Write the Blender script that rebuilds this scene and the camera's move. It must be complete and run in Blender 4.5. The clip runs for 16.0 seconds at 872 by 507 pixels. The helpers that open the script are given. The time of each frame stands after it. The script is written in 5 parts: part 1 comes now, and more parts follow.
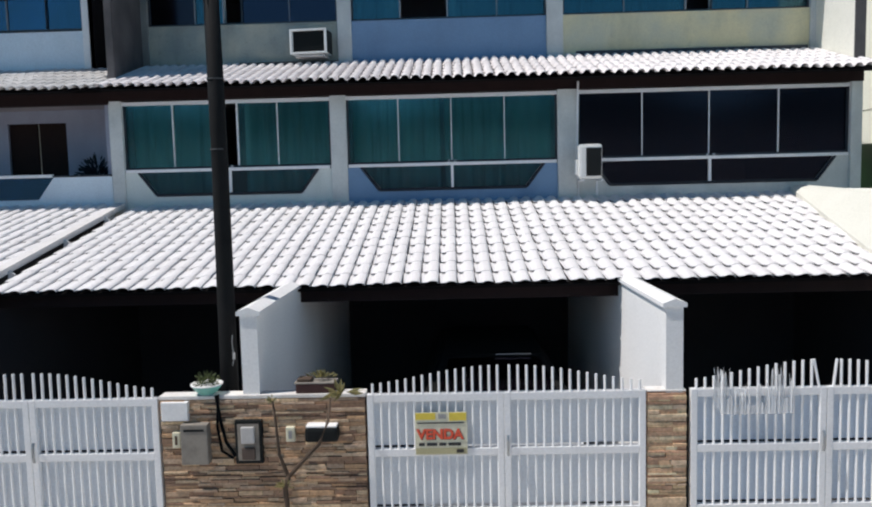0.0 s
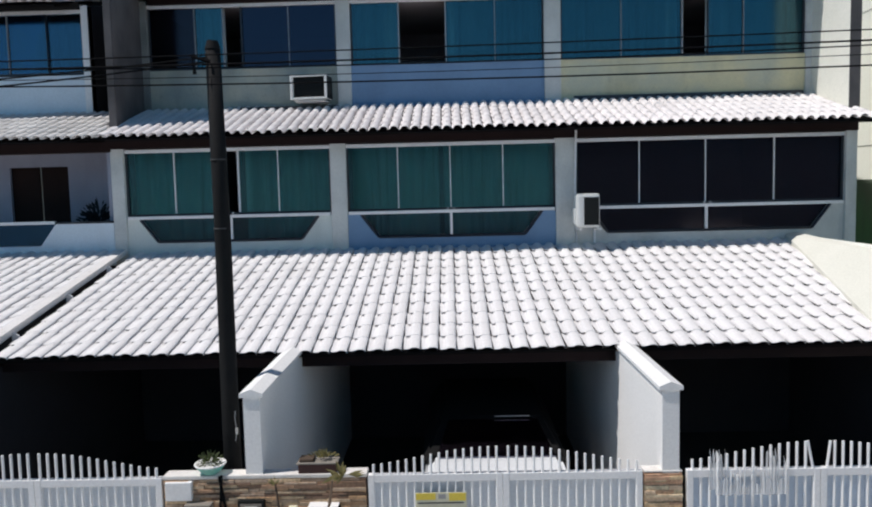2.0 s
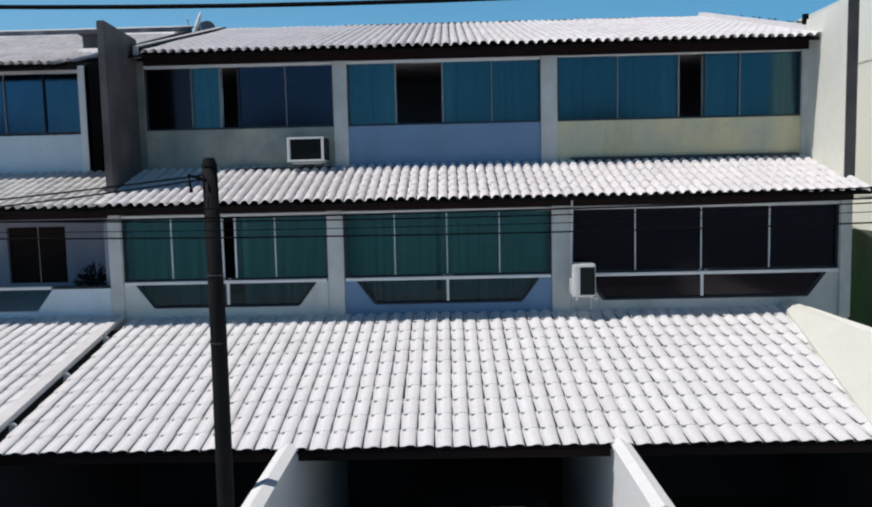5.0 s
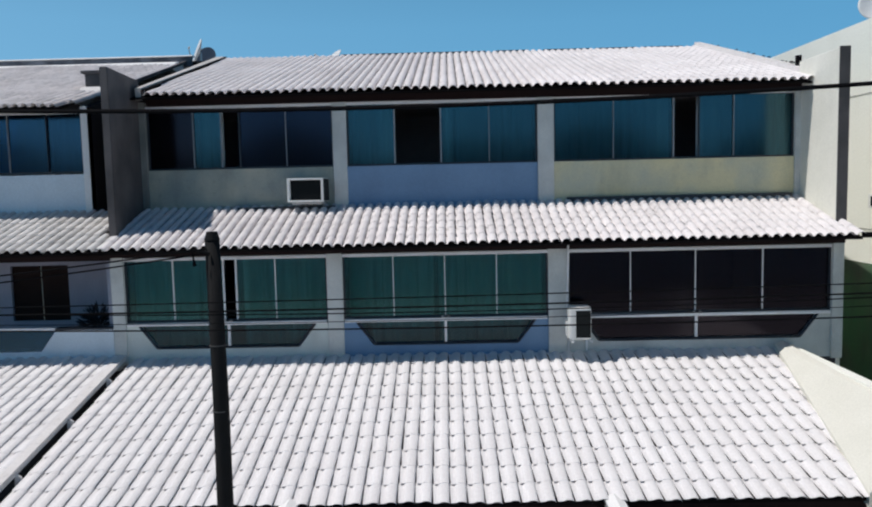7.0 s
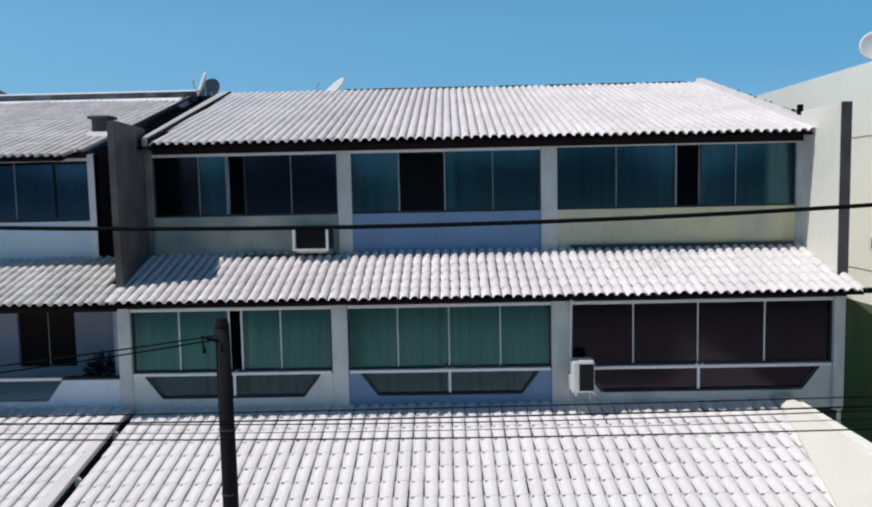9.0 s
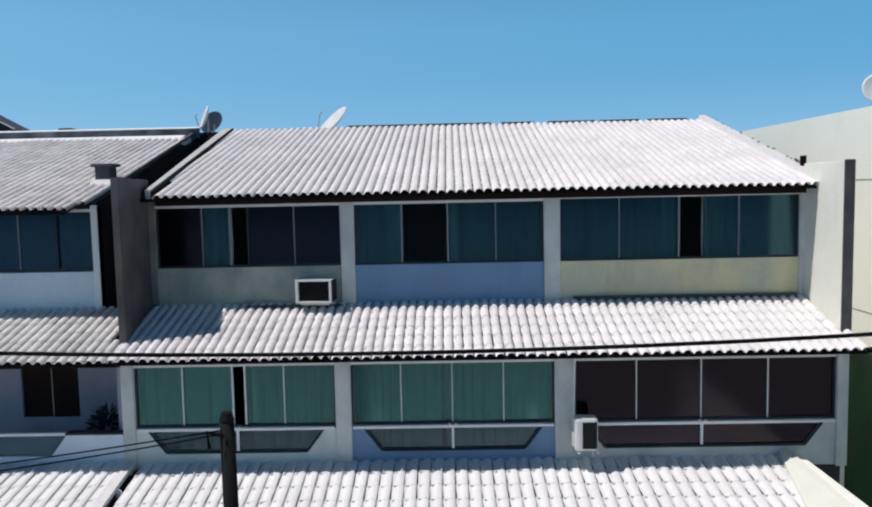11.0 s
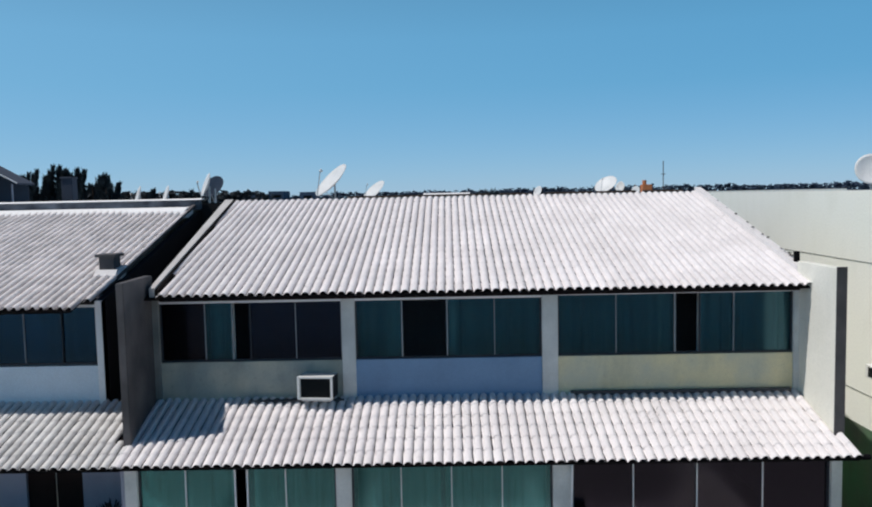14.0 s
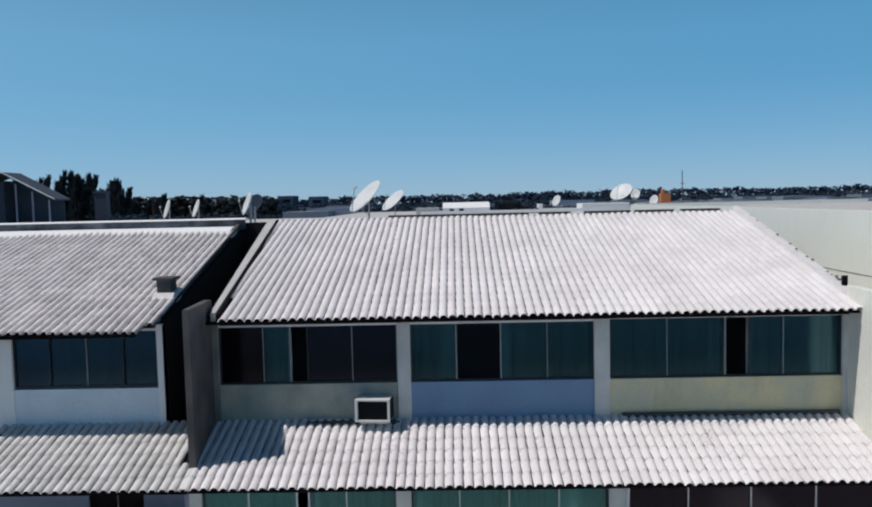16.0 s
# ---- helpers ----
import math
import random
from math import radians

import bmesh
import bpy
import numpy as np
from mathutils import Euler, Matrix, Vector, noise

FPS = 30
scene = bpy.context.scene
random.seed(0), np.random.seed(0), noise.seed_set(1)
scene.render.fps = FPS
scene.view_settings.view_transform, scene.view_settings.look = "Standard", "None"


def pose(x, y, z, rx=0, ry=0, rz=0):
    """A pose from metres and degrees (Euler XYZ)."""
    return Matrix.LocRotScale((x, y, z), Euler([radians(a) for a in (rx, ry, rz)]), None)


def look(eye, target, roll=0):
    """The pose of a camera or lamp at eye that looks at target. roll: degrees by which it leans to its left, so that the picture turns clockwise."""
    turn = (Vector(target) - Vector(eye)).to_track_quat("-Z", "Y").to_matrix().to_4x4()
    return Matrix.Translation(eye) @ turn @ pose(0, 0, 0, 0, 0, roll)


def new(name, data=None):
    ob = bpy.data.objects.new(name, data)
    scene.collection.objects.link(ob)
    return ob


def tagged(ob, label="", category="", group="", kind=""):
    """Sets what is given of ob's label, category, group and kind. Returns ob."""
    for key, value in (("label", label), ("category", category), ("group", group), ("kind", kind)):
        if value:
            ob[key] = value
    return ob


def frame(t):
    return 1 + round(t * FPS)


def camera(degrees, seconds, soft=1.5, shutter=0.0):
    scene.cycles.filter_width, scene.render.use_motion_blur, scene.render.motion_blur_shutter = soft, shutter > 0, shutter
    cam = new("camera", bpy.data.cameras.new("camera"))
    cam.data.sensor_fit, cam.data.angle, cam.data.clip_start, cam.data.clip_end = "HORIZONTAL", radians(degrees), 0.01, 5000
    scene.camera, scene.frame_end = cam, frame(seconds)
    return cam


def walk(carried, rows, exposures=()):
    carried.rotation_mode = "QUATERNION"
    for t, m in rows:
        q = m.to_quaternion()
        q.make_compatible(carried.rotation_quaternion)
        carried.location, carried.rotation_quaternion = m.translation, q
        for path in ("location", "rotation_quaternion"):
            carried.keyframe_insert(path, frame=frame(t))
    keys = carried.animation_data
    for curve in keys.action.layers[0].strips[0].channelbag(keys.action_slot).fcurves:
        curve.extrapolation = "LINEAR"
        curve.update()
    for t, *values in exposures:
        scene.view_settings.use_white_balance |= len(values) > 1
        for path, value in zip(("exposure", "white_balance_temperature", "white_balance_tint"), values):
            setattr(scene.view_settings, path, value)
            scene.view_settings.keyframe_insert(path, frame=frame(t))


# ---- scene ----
cam = camera(60.0, 16.0, soft=2.05)
PATH = [
    (0, (0.003, -0.214, 3.513), (-0.047, 1.778, 3.335), -1.4),
    (0.5, (0.007, -0.224, 3.658), (-0.041, 1.767, 3.481), -1.4),
    (1, (0.021, -0.233, 3.799), (-0.025, 1.759, 3.624), -1.4),
    (1.5, (0.004, -0.256, 3.99), (-0.042, 1.736, 3.816), -1.4),
    (2, (0.004, -0.259, 4.236), (-0.041, 1.733, 4.064), -1.4),
    (2.5, (0.016, -0.256, 4.459), (-0.028, 1.736, 4.292), -1.4),
    (3, (0.003, -0.226, 4.647), (-0.038, 1.767, 4.485), -1.3),
    (5.5, (0.063, -0.19, 5.511), (0.025, 1.802, 5.331), -1.3),
    (6, (0.077, -0.204, 5.666), (0.041, 1.788, 5.49), -1.4),
    (6.5, (0.079, -0.257, 5.837), (0.042, 1.735, 5.658), -1.3),
    (7, (0.083, -0.306, 6.044), (0.046, 1.686, 5.867), -1.3),
    (7.5, (0.115, -0.356, 6.272), (0.073, 1.637, 6.102), -1.3),
    (8, (0.069, -0.374, 6.446), (0.031, 1.619, 6.274), -1.3),
    (8.5, (0.063, -0.381, 6.666), (0.022, 1.611, 6.49), -1.3),
    (9, (0.038, -0.328, 6.873), (0.0, 1.664, 6.701), -1.2),
    (11.5, (0.01, -0.254, 8.005), (-0.031, 1.739, 7.838), -1.2),
    (12, (-0.006, -0.341, 8.246), (-0.044, 1.653, 8.09), -1.2),
    (12.5, (-0.01, -0.392, 8.559), (-0.048, 1.601, 8.407), -1.2),
    (13, (-0.01, -0.42, 8.869), (-0.046, 1.574, 8.718), -1.2),
    (13.5, (0.023, -0.408, 9.14), (-0.016, 1.586, 8.985), -1.2),
    (14, (0.024, -0.338, 9.393), (-0.011, 1.656, 9.244), -1.2),
    (14.5, (0.013, -0.332, 9.672), (-0.015, 1.663, 9.529), -1.1),
    (15, (-0.006, -0.361, 9.915), (-0.032, 1.634, 9.775), -1.1),
    (15.5, (-0.518, -0.473, 9.93), (-0.563, 1.52, 9.783), -1.3),
    (16, (-0.844, -0.602, 9.83), (-0.896, 1.392, 9.69), -1.3),
]
EXPOSURES = [(0, 0.17), (3, -0.02), (5.5, -0.09), (9, -0.06), (11.5, 0.02), (13, 0.0), (15, -0.19), (16, -0.23)]
walk(cam, [(t, look(eye, target, roll)) for t, eye, target, roll in PATH], EXPOSURES)

# ---- light ----
SUN = Vector((-1.45, -0.32, 2.6)).normalized()
world = bpy.data.worlds.new("sky")
scene.world = world
world.use_nodes = True
wn = world.node_tree
sky = wn.nodes.new("ShaderNodeTexSky")
sky.sky_type, sky.sun_disc = "NISHITA", False
sky.sun_elevation = math.asin(SUN.z)
sky.sun_rotation = math.atan2(SUN.x, SUN.y)
sky.air_density, sky.dust_density, sky.ozone_density = 0.8, 0.1, 4.0
deep = wn.nodes.new("ShaderNodeMix")
deep.data_type = "RGBA"
deep.inputs[0].default_value = 0.6
way = wn.nodes.new("ShaderNodeTexCoord")
sep = wn.nodes.new("ShaderNodeSeparateXYZ")
wn.links.new(way.outputs["Generated"], sep.inputs[0])
zenith = wn.nodes.new("ShaderNodeMapRange")
zenith.inputs[1].default_value, zenith.inputs[2].default_value = 0.2, 0.6
wn.links.new(sep.outputs["Z"], zenith.inputs[0])
clear = wn.nodes.new("ShaderNodeMix")
clear.data_type = "RGBA"
clear.inputs[7].default_value = (0.04, 0.15, 0.62, 1)
toward = wn.nodes.new("ShaderNodeVectorMath")
toward.operation = "DOT_PRODUCT"
toward.inputs[1].default_value = SUN
wn.links.new(way.outputs["Generated"], toward.inputs[0])
glow = wn.nodes.new("ShaderNodeMapRange")
glow.inputs[1].default_value, glow.inputs[2].default_value = -0.3, 0.4
wn.links.new(toward.outputs["Value"], glow.inputs[0])
pale = wn.nodes.new("ShaderNodeMix")
pale.data_type = "RGBA"
pale.inputs[6].default_value, pale.inputs[7].default_value = (0.36, 2.5, 4.5, 1), (1.15, 3.35, 5.2, 1)
wn.links.new(glow.outputs[0], pale.inputs[0])
low = wn.nodes.new("ShaderNodeMapRange")
low.inputs[2].default_value = 0.14
low.inputs[3].default_value, low.inputs[4].default_value = 0.75, 0.0
wn.links.new(sep.outputs["Z"], low.inputs[0])
mist = wn.nodes.new("ShaderNodeMix")
mist.data_type = "RGBA"
mist.inputs[7].default_value = (1.5, 3.15, 5.3, 1)
wn.links.new(low.outputs[0], mist.inputs[0])
wn.links.new(pale.outputs[2], mist.inputs[6])
wn.links.new(mist.outputs[2], clear.inputs[6])
wn.links.new(zenith.outputs[0], clear.inputs[0])
wn.links.new(clear.outputs[2], deep.inputs[7])
share = wn.nodes.new("ShaderNodeMapRange")
share.inputs[1].default_value, share.inputs[2].default_value = 0.2, 0.6
share.inputs[3].default_value, share.inputs[4].default_value = 0.72, 0.95
wn.links.new(sep.outputs["Z"], share.inputs[0])
wn.links.new(share.outputs[0], deep.inputs[0])
wn.links.new(sky.outputs[0], deep.inputs[6])
wn.links.new(deep.outputs[2], wn.nodes["Background"].inputs[0])
wn.nodes["Background"].inputs[1].default_value = 0.135
sun = new("sun", bpy.data.lights.new("sun", "SUN"))
sun.data.energy, sun.data.angle, sun.data.color = 3.45, radians(0.5), (1.0, 0.96, 0.935)
sun.matrix_world = look(SUN * 60, (0, 0, 0))


# ---- materials ----
def surface(name, base, second=None, grain=(0.94, 1.04), rough=0.7, metal=0.0, scale=3.0, fine=40.0, mix=0.5, bump=0.15, streak=0.0,
            streak_colour=(0.05, 0.05, 0.045), pieces=0.0, spec=0.5, dirt=0.0, run=(1.3, 1.3, 0.4), patchy=False):
    """A painted, rendered or stony surface: two scales of variation, streaks that run down, relief, and a change from piece to piece."""
    m = bpy.data.materials.new(name)
    m.use_nodes = True
    t = m.node_tree
    b = t.nodes["Principled BSDF"]
    L = t.links.new
    second = second or tuple(c * 0.8 for c in base)
    pos = t.nodes.new("ShaderNodeNewGeometry")
    n1 = t.nodes.new("ShaderNodeTexNoise")
    n1.inputs["Scale"].default_value, n1.inputs["Detail"].default_value = scale, 5
    L(pos.outputs["Position"], n1.inputs["Vector"])
    n2 = t.nodes.new("ShaderNodeTexNoise")
    n2.inputs["Scale"].default_value, n2.inputs["Detail"].default_value = fine, 3
    L(pos.outputs["Position"], n2.inputs["Vector"])
    r1 = t.nodes.new("ShaderNodeMapRange")
    r1.inputs[1].default_value, r1.inputs[2].default_value = 0.38, 0.68
    r1.inputs[4].default_value = mix
    L(n1.outputs[0], r1.inputs[0])
    c1 = t.nodes.new("ShaderNodeMix")
    c1.data_type = "RGBA"
    c1.inputs[6].default_value, c1.inputs[7].default_value = (*base, 1), (*second, 1)
    L(r1.outputs[0], c1.inputs[0])
    colour = c1.outputs[2]
    r2 = t.nodes.new("ShaderNodeMapRange")
    r2.inputs[1].default_value, r2.inputs[2].default_value = 0.3, 0.7
    r2.inputs[3].default_value, r2.inputs[4].default_value = grain
    L(n2.outputs[0], r2.inputs[0])
    c2 = t.nodes.new("ShaderNodeMix")
    c2.data_type, c2.blend_type = "RGBA", "MULTIPLY"
    c2.inputs[0].default_value = 1.0
    L(colour, c2.inputs[6])
    L(r2.outputs[0], c2.inputs[7])
    colour = c2.outputs[2]
    if streak > 0:
        mp = t.nodes.new("ShaderNodeMapping")
        mp.inputs["Scale"].default_value = run
        L(pos.outputs["Position"], mp.inputs[0])
        n3 = t.nodes.new("ShaderNodeTexNoise")
        n3.inputs["Scale"].default_value, n3.inputs["Detail"].default_value = 1.6, 6
        L(mp.outputs[0], n3.inputs["Vector"])
        r3 = t.nodes.new("ShaderNodeMapRange")
        r3.inputs[1].default_value, r3.inputs[2].default_value = 0.5, 0.75
        r3.inputs[4].default_value = streak
        L(n3.outputs[0], r3.inputs[0])
        c3 = t.nodes.new("ShaderNodeMix")
        c3.data_type = "RGBA"
        L(r3.outputs[0], c3.inputs[0])
        L(colour, c3.inputs[6])
        c3.inputs[7].default_value = (*streak_colour, 1)
        colour = c3.outputs[2]
    if dirt > 0:
        n4 = t.nodes.new("ShaderNodeTexNoise")
        n4.inputs["Scale"].default_value, n4.inputs["Detail"].default_value = 9.0, 8
        n4.inputs["Roughness"].default_value = 0.75
        L(pos.outputs["Position"], n4.inputs["Vector"])
        r4 = t.nodes.new("ShaderNodeMapRange")
        r4.inputs[1].default_value, r4.inputs[2].default_value = 0.56, 0.72
        r4.inputs[4].default_value = dirt
        L(n4.outputs[0], r4.inputs[0])
        amount = r4.outputs[0]
        if patchy:
            n6 = t.nodes.new("ShaderNodeTexNoise")
            n6.inputs["Scale"].default_value, n6.inputs["Detail"].default_value = 0.85, 4
            L(pos.outputs["Position"], n6.inputs["Vector"])
            r6 = t.nodes.new("ShaderNodeMapRange")
            r6.inputs[1].default_value, r6.inputs[2].default_value = 0.48, 0.66
            r6.inputs[3].default_value, r6.inputs[4].default_value = 0.5, 2.3
            L(n6.outputs[0], r6.inputs[0])
            by = t.nodes.new("ShaderNodeMath")
            by.operation = "MULTIPLY"
            L(amount, by.inputs[0])
            L(r6.outputs[0], by.inputs[1])
            amount = by.outputs[0]
        c4 = t.nodes.new("ShaderNodeMix")
        c4.data_type = "RGBA"
        L(amount, c4.inputs[0])
        L(colour, c4.inputs[6])
        c4.inputs[7].default_value = (0.06, 0.058, 0.05, 1)
        colour = c4.outputs[2]
    if pieces > 0:
        oi = t.nodes.new("ShaderNodeObjectInfo")
        isl = pos
        add = t.nodes.new("ShaderNodeMath")
        add.operation = "ADD"
        L(oi.outputs["Random"], add.inputs[0])
        L(isl.outputs["Random Per Island"], add.inputs[1])
        fr = t.nodes.new("ShaderNodeMath")
        fr.operation = "FRACT"
        L(add.outputs[0], fr.inputs[0])
        r5 = t.nodes.new("ShaderNodeMapRange")
        r5.inputs[3].default_value, r5.inputs[4].default_value = 1 - pieces, 1 + pieces * 0.35
        L(fr.outputs[0], r5.inputs[0])
        c5 = t.nodes.new("ShaderNodeMix")
        c5.data_type, c5.blend_type = "RGBA", "MULTIPLY"
        c5.inputs[0].default_value = 1.0
        L(colour, c5.inputs[6])
        L(r5.outputs[0], c5.inputs[7])
        colour = c5.outputs[2]
    L(colour, b.inputs["Base Color"])
    b.inputs["Roughness"].default_value, b.inputs["Metallic"].default_value = rough, metal
    b.inputs["Specular IOR Level"].default_value = spec
    if bump > 0:
        bp = t.nodes.new("ShaderNodeBump")
        bp.inputs["Strength"].default_value, bp.inputs["Distance"].default_value = bump, 0.01
        L(n2.outputs[0], bp.inputs["Height"])
        L(bp.outputs[0], b.inputs["Normal"])
    return m


def stones(name="split_stone", tone=1.0, warm=1.0, even=0.0):
    """Split stone strips: tan, rust and brown from piece to piece."""
    m = surface(name, (0.38, 0.25, 0.15), grain=(0.75, 1.15), rough=0.85, scale=14, bump=0.5)
    t = m.node_tree
    oi = t.nodes.new("ShaderNodeObjectInfo")
    ramp = t.nodes.new("ShaderNodeValToRGB")
    e = ramp.color_ramp.elements
    e[0].position, e[0].color = 0.0, (0.1, 0.055, 0.04, 1)
    e[1].position, e[1].color = 1.0, (0.62, 0.45, 0.28, 1)
    for p, c in ((0.25, (0.27, 0.16, 0.11, 1)), (0.5, (0.46, 0.28, 0.15, 1)), (0.75, (0.38, 0.29, 0.22, 1))):
        k = ramp.color_ramp.elements.new(p)
        k.color = c
    for k in ramp.color_ramp.elements:
        r, g, b = (c + (d - c) * even for c, d in zip(k.color[:3], (0.37, 0.25, 0.16)))
        k.color = (min(0.8, r * tone * warm), min(0.75, g * tone), min(0.7, b * tone), 1)
    t.links.new(oi.outputs["Random"], ramp.inputs[0])
    mixes = [n for n in t.nodes if n.type == "MIX" and n.blend_type == "MIX"]
    t.links.new(ramp.outputs[0], mixes[0].inputs[6])
    return m


def glass(name, tint, rough=0.03, ior=1.6, sheen=(0.8, 0.92, 1)):
    """Tinted window glass: what lies behind shows through the tint, and the sky is mirrored by Fresnel."""
    m = bpy.data.materials.new(name)
    m.use_nodes = True
    t = m.node_tree
    t.nodes.remove(t.nodes["Principled BSDF"])
    out = t.nodes["Material Output"]
    tr, gl, mx, fr = (t.nodes.new(k) for k in ("ShaderNodeBsdfTransparent", "ShaderNodeBsdfGlossy", "ShaderNodeMixShader", "ShaderNodeFresnel"))
    tr.inputs[0].default_value = (*tint, 1)
    gl.inputs["Color"].default_value, gl.inputs["Roughness"].default_value = (*sheen, 1), rough
    fr.inputs[0].default_value = ior
    no = t.nodes.new("ShaderNodeTexNoise")
    no.inputs["Scale"].default_value = 1.3
    bp = t.nodes.new("ShaderNodeBump")
    bp.inputs["Strength"].default_value, bp.inputs["Distance"].default_value = 0.04, 0.02
    t.links.new(no.outputs[0], bp.inputs["Height"])
    t.links.new(bp.outputs[0], gl.inputs["Normal"])
    t.links.new(fr.outputs[0], mx.inputs[0])
    t.links.new(tr.outputs[0], mx.inputs[1])
    t.links.new(gl.outputs[0], mx.inputs[2])
    t.links.new(mx.outputs[0], out.inputs[0])
    return m


M = {}
M["tile"] = surface("white_painted_tile", (0.86, 0.84, 0.835), (0.8, 0.775, 0.765), rough=0.75, scale=1.2, fine=30, mix=0.6, bump=0.12, pieces=0.05, dirt=0.08, spec=0.25)
M["tile_up"] = surface("aged_cream_white_tile", (0.87, 0.83, 0.82), (0.75, 0.71, 0.7), rough=0.8, scale=0.7, fine=30, mix=0.8, bump=0.12, pieces=0.06, patchy=True, dirt=0.3, spec=0.2)
M["tile_old"] = surface("weathered_white_tile", (0.8, 0.78, 0.76), (0.62, 0.6, 0.57), rough=0.85, scale=0.9, fine=30, mix=0.7, bump=0.15, pieces=0.14, patchy=True, dirt=0.32, spec=0.2)
M["tile_grey"] = surface("grey_weathered_tile", (0.86, 0.81, 0.79), (0.7, 0.66, 0.64), rough=0.9, scale=1.4, fine=30, mix=0.7, bump=0.2, pieces=0.16, patchy=True, dirt=0.5, spec=0.2)
M["deck"] = surface("black_roof_felt", (0.012, 0.01, 0.01), rough=0.95, scale=6, bump=0.2, spec=0.1)
M["cement"] = surface("weathered_cement", (0.56, 0.54, 0.52), (0.44, 0.42, 0.4), rough=0.9, scale=1.6, bump=0.2, dirt=0.12)
M["cementcream"] = surface("cream_cement", (0.77, 0.755, 0.67), (0.7, 0.69, 0.6), rough=0.9, scale=1.6, bump=0.15)
M["mortar"] = surface("white_mortar", (0.8, 0.77, 0.75), (0.66, 0.63, 0.61), rough=0.9, scale=2.2, bump=0.25, dirt=0.35)
M["wood"] = surface("dark_stained_timber", (0.022, 0.012, 0.012), (0.014, 0.008, 0.008), rough=0.7, scale=8, bump=0.2, spec=0.15)
M["cream"] = surface("cream_wall_paint", (0.54, 0.53, 0.42), (0.31, 0.35, 0.33), rough=0.85, scale=1.3, mix=0.9, bump=0.12, streak=0.45, streak_colour=(0.12, 0.13, 0.12), dirt=0.3)
M["ochre"] = surface("stained_yellow_wall_paint", (0.72, 0.66, 0.42), (0.5, 0.53, 0.44), rough=0.85, scale=1.3, mix=0.9, bump=0.12, streak=0.4, streak_colour=(0.24, 0.25, 0.17), dirt=0.15)
M["pale"] = surface("pale_grey_green_wall_paint", (0.7, 0.74, 0.7), (0.6, 0.65, 0.62), rough=0.85, scale=1.4, bump=0.1, streak=0.25, streak_colour=(0.24, 0.26, 0.24))
M["blue"] = surface("mid_blue_wall_paint", (0.2, 0.32, 0.48), (0.15, 0.25, 0.39), rough=0.85, scale=1.2, bump=0.1, streak=0.15, streak_colour=(0.1, 0.12, 0.18))
M["greyblue"] = surface("pale_blue_wall_paint", (0.76, 0.84, 0.9), (0.64, 0.74, 0.8), rough=0.85, scale=1.2, bump=0.1, streak=0.12, streak_colour=(0.2, 0.24, 0.26))
M["column"] = surface("pale_grey_column_paint", (0.68, 0.69, 0.66), (0.52, 0.54, 0.52), rough=0.85, scale=2.0, mix=0.8, bump=0.12, streak=0.25, streak_colour=(0.16, 0.17, 0.15))
# Stained column paint that also holds the neighbouring fin's shade in its grey.
M["fin_mid"] = surface("stained_shaded_column_paint", (0.27, 0.27, 0.25), (0.16, 0.17, 0.16), rough=0.9, scale=2.0, mix=0.8, bump=0.15, streak=0.3, streak_colour=(0.1, 0.1, 0.1))
# Concrete darkened to put the garage shade into its colour.
M["garage_floor"] = surface("shade_dark_concrete", (0.05, 0.047, 0.045), (0.035, 0.034, 0.033), rough=0.85, scale=1.2, bump=0.15)
# Streaked, stained render, its base darkened further for the left fin's shaded face.
M["fin"] = surface("stained_shaded_render", (0.12, 0.11, 0.11), (0.06, 0.058, 0.06), rough=0.95, scale=1.6, mix=0.9, bump=0.3, streak=0.75, streak_colour=(0.05, 0.05, 0.05))
M["fin_white"] = surface("cream_render", (0.84, 0.83, 0.74), (0.74, 0.74, 0.65), rough=0.9, scale=1.5, bump=0.15, streak=0.2, streak_colour=(0.3, 0.29, 0.22), dirt=0.12)
M["white"] = surface("white_wall_paint", (0.92, 0.91, 0.89), (0.86, 0.85, 0.83), rough=0.8, scale=1.5, bump=0.08, streak=0.06, streak_colour=(0.4, 0.4, 0.38))
M["lime"] = surface("pale_lime_wall_paint", (0.9, 0.9, 0.82), (0.86, 0.87, 0.77), rough=0.9, scale=0.5, fine=25, bump=0.06, streak=0.1, streak_colour=(0.5, 0.5, 0.38))
M["green"] = surface("faded_green_wall_paint", (0.06, 0.16, 0.075), (0.11, 0.12, 0.09), rough=0.9, scale=0.6, mix=0.8, bump=0.08, streak=0.5, streak_colour=(0.05, 0.06, 0.05))
M["frame"] = surface("white_aluminium", (0.84, 0.84, 0.84), (0.76, 0.76, 0.76), rough=0.45, scale=6, bump=0.03)
M["darkframe"] = surface("dark_bronze_aluminium", (0.03, 0.035, 0.045), rough=0.4, scale=6, bump=0.03)
M["gate"] = surface("white_gate_enamel", (0.94, 0.93, 0.92), (0.88, 0.88, 0.88), rough=0.4, scale=5, bump=0.04, streak=0.12, streak_colour=(0.4, 0.42, 0.44))
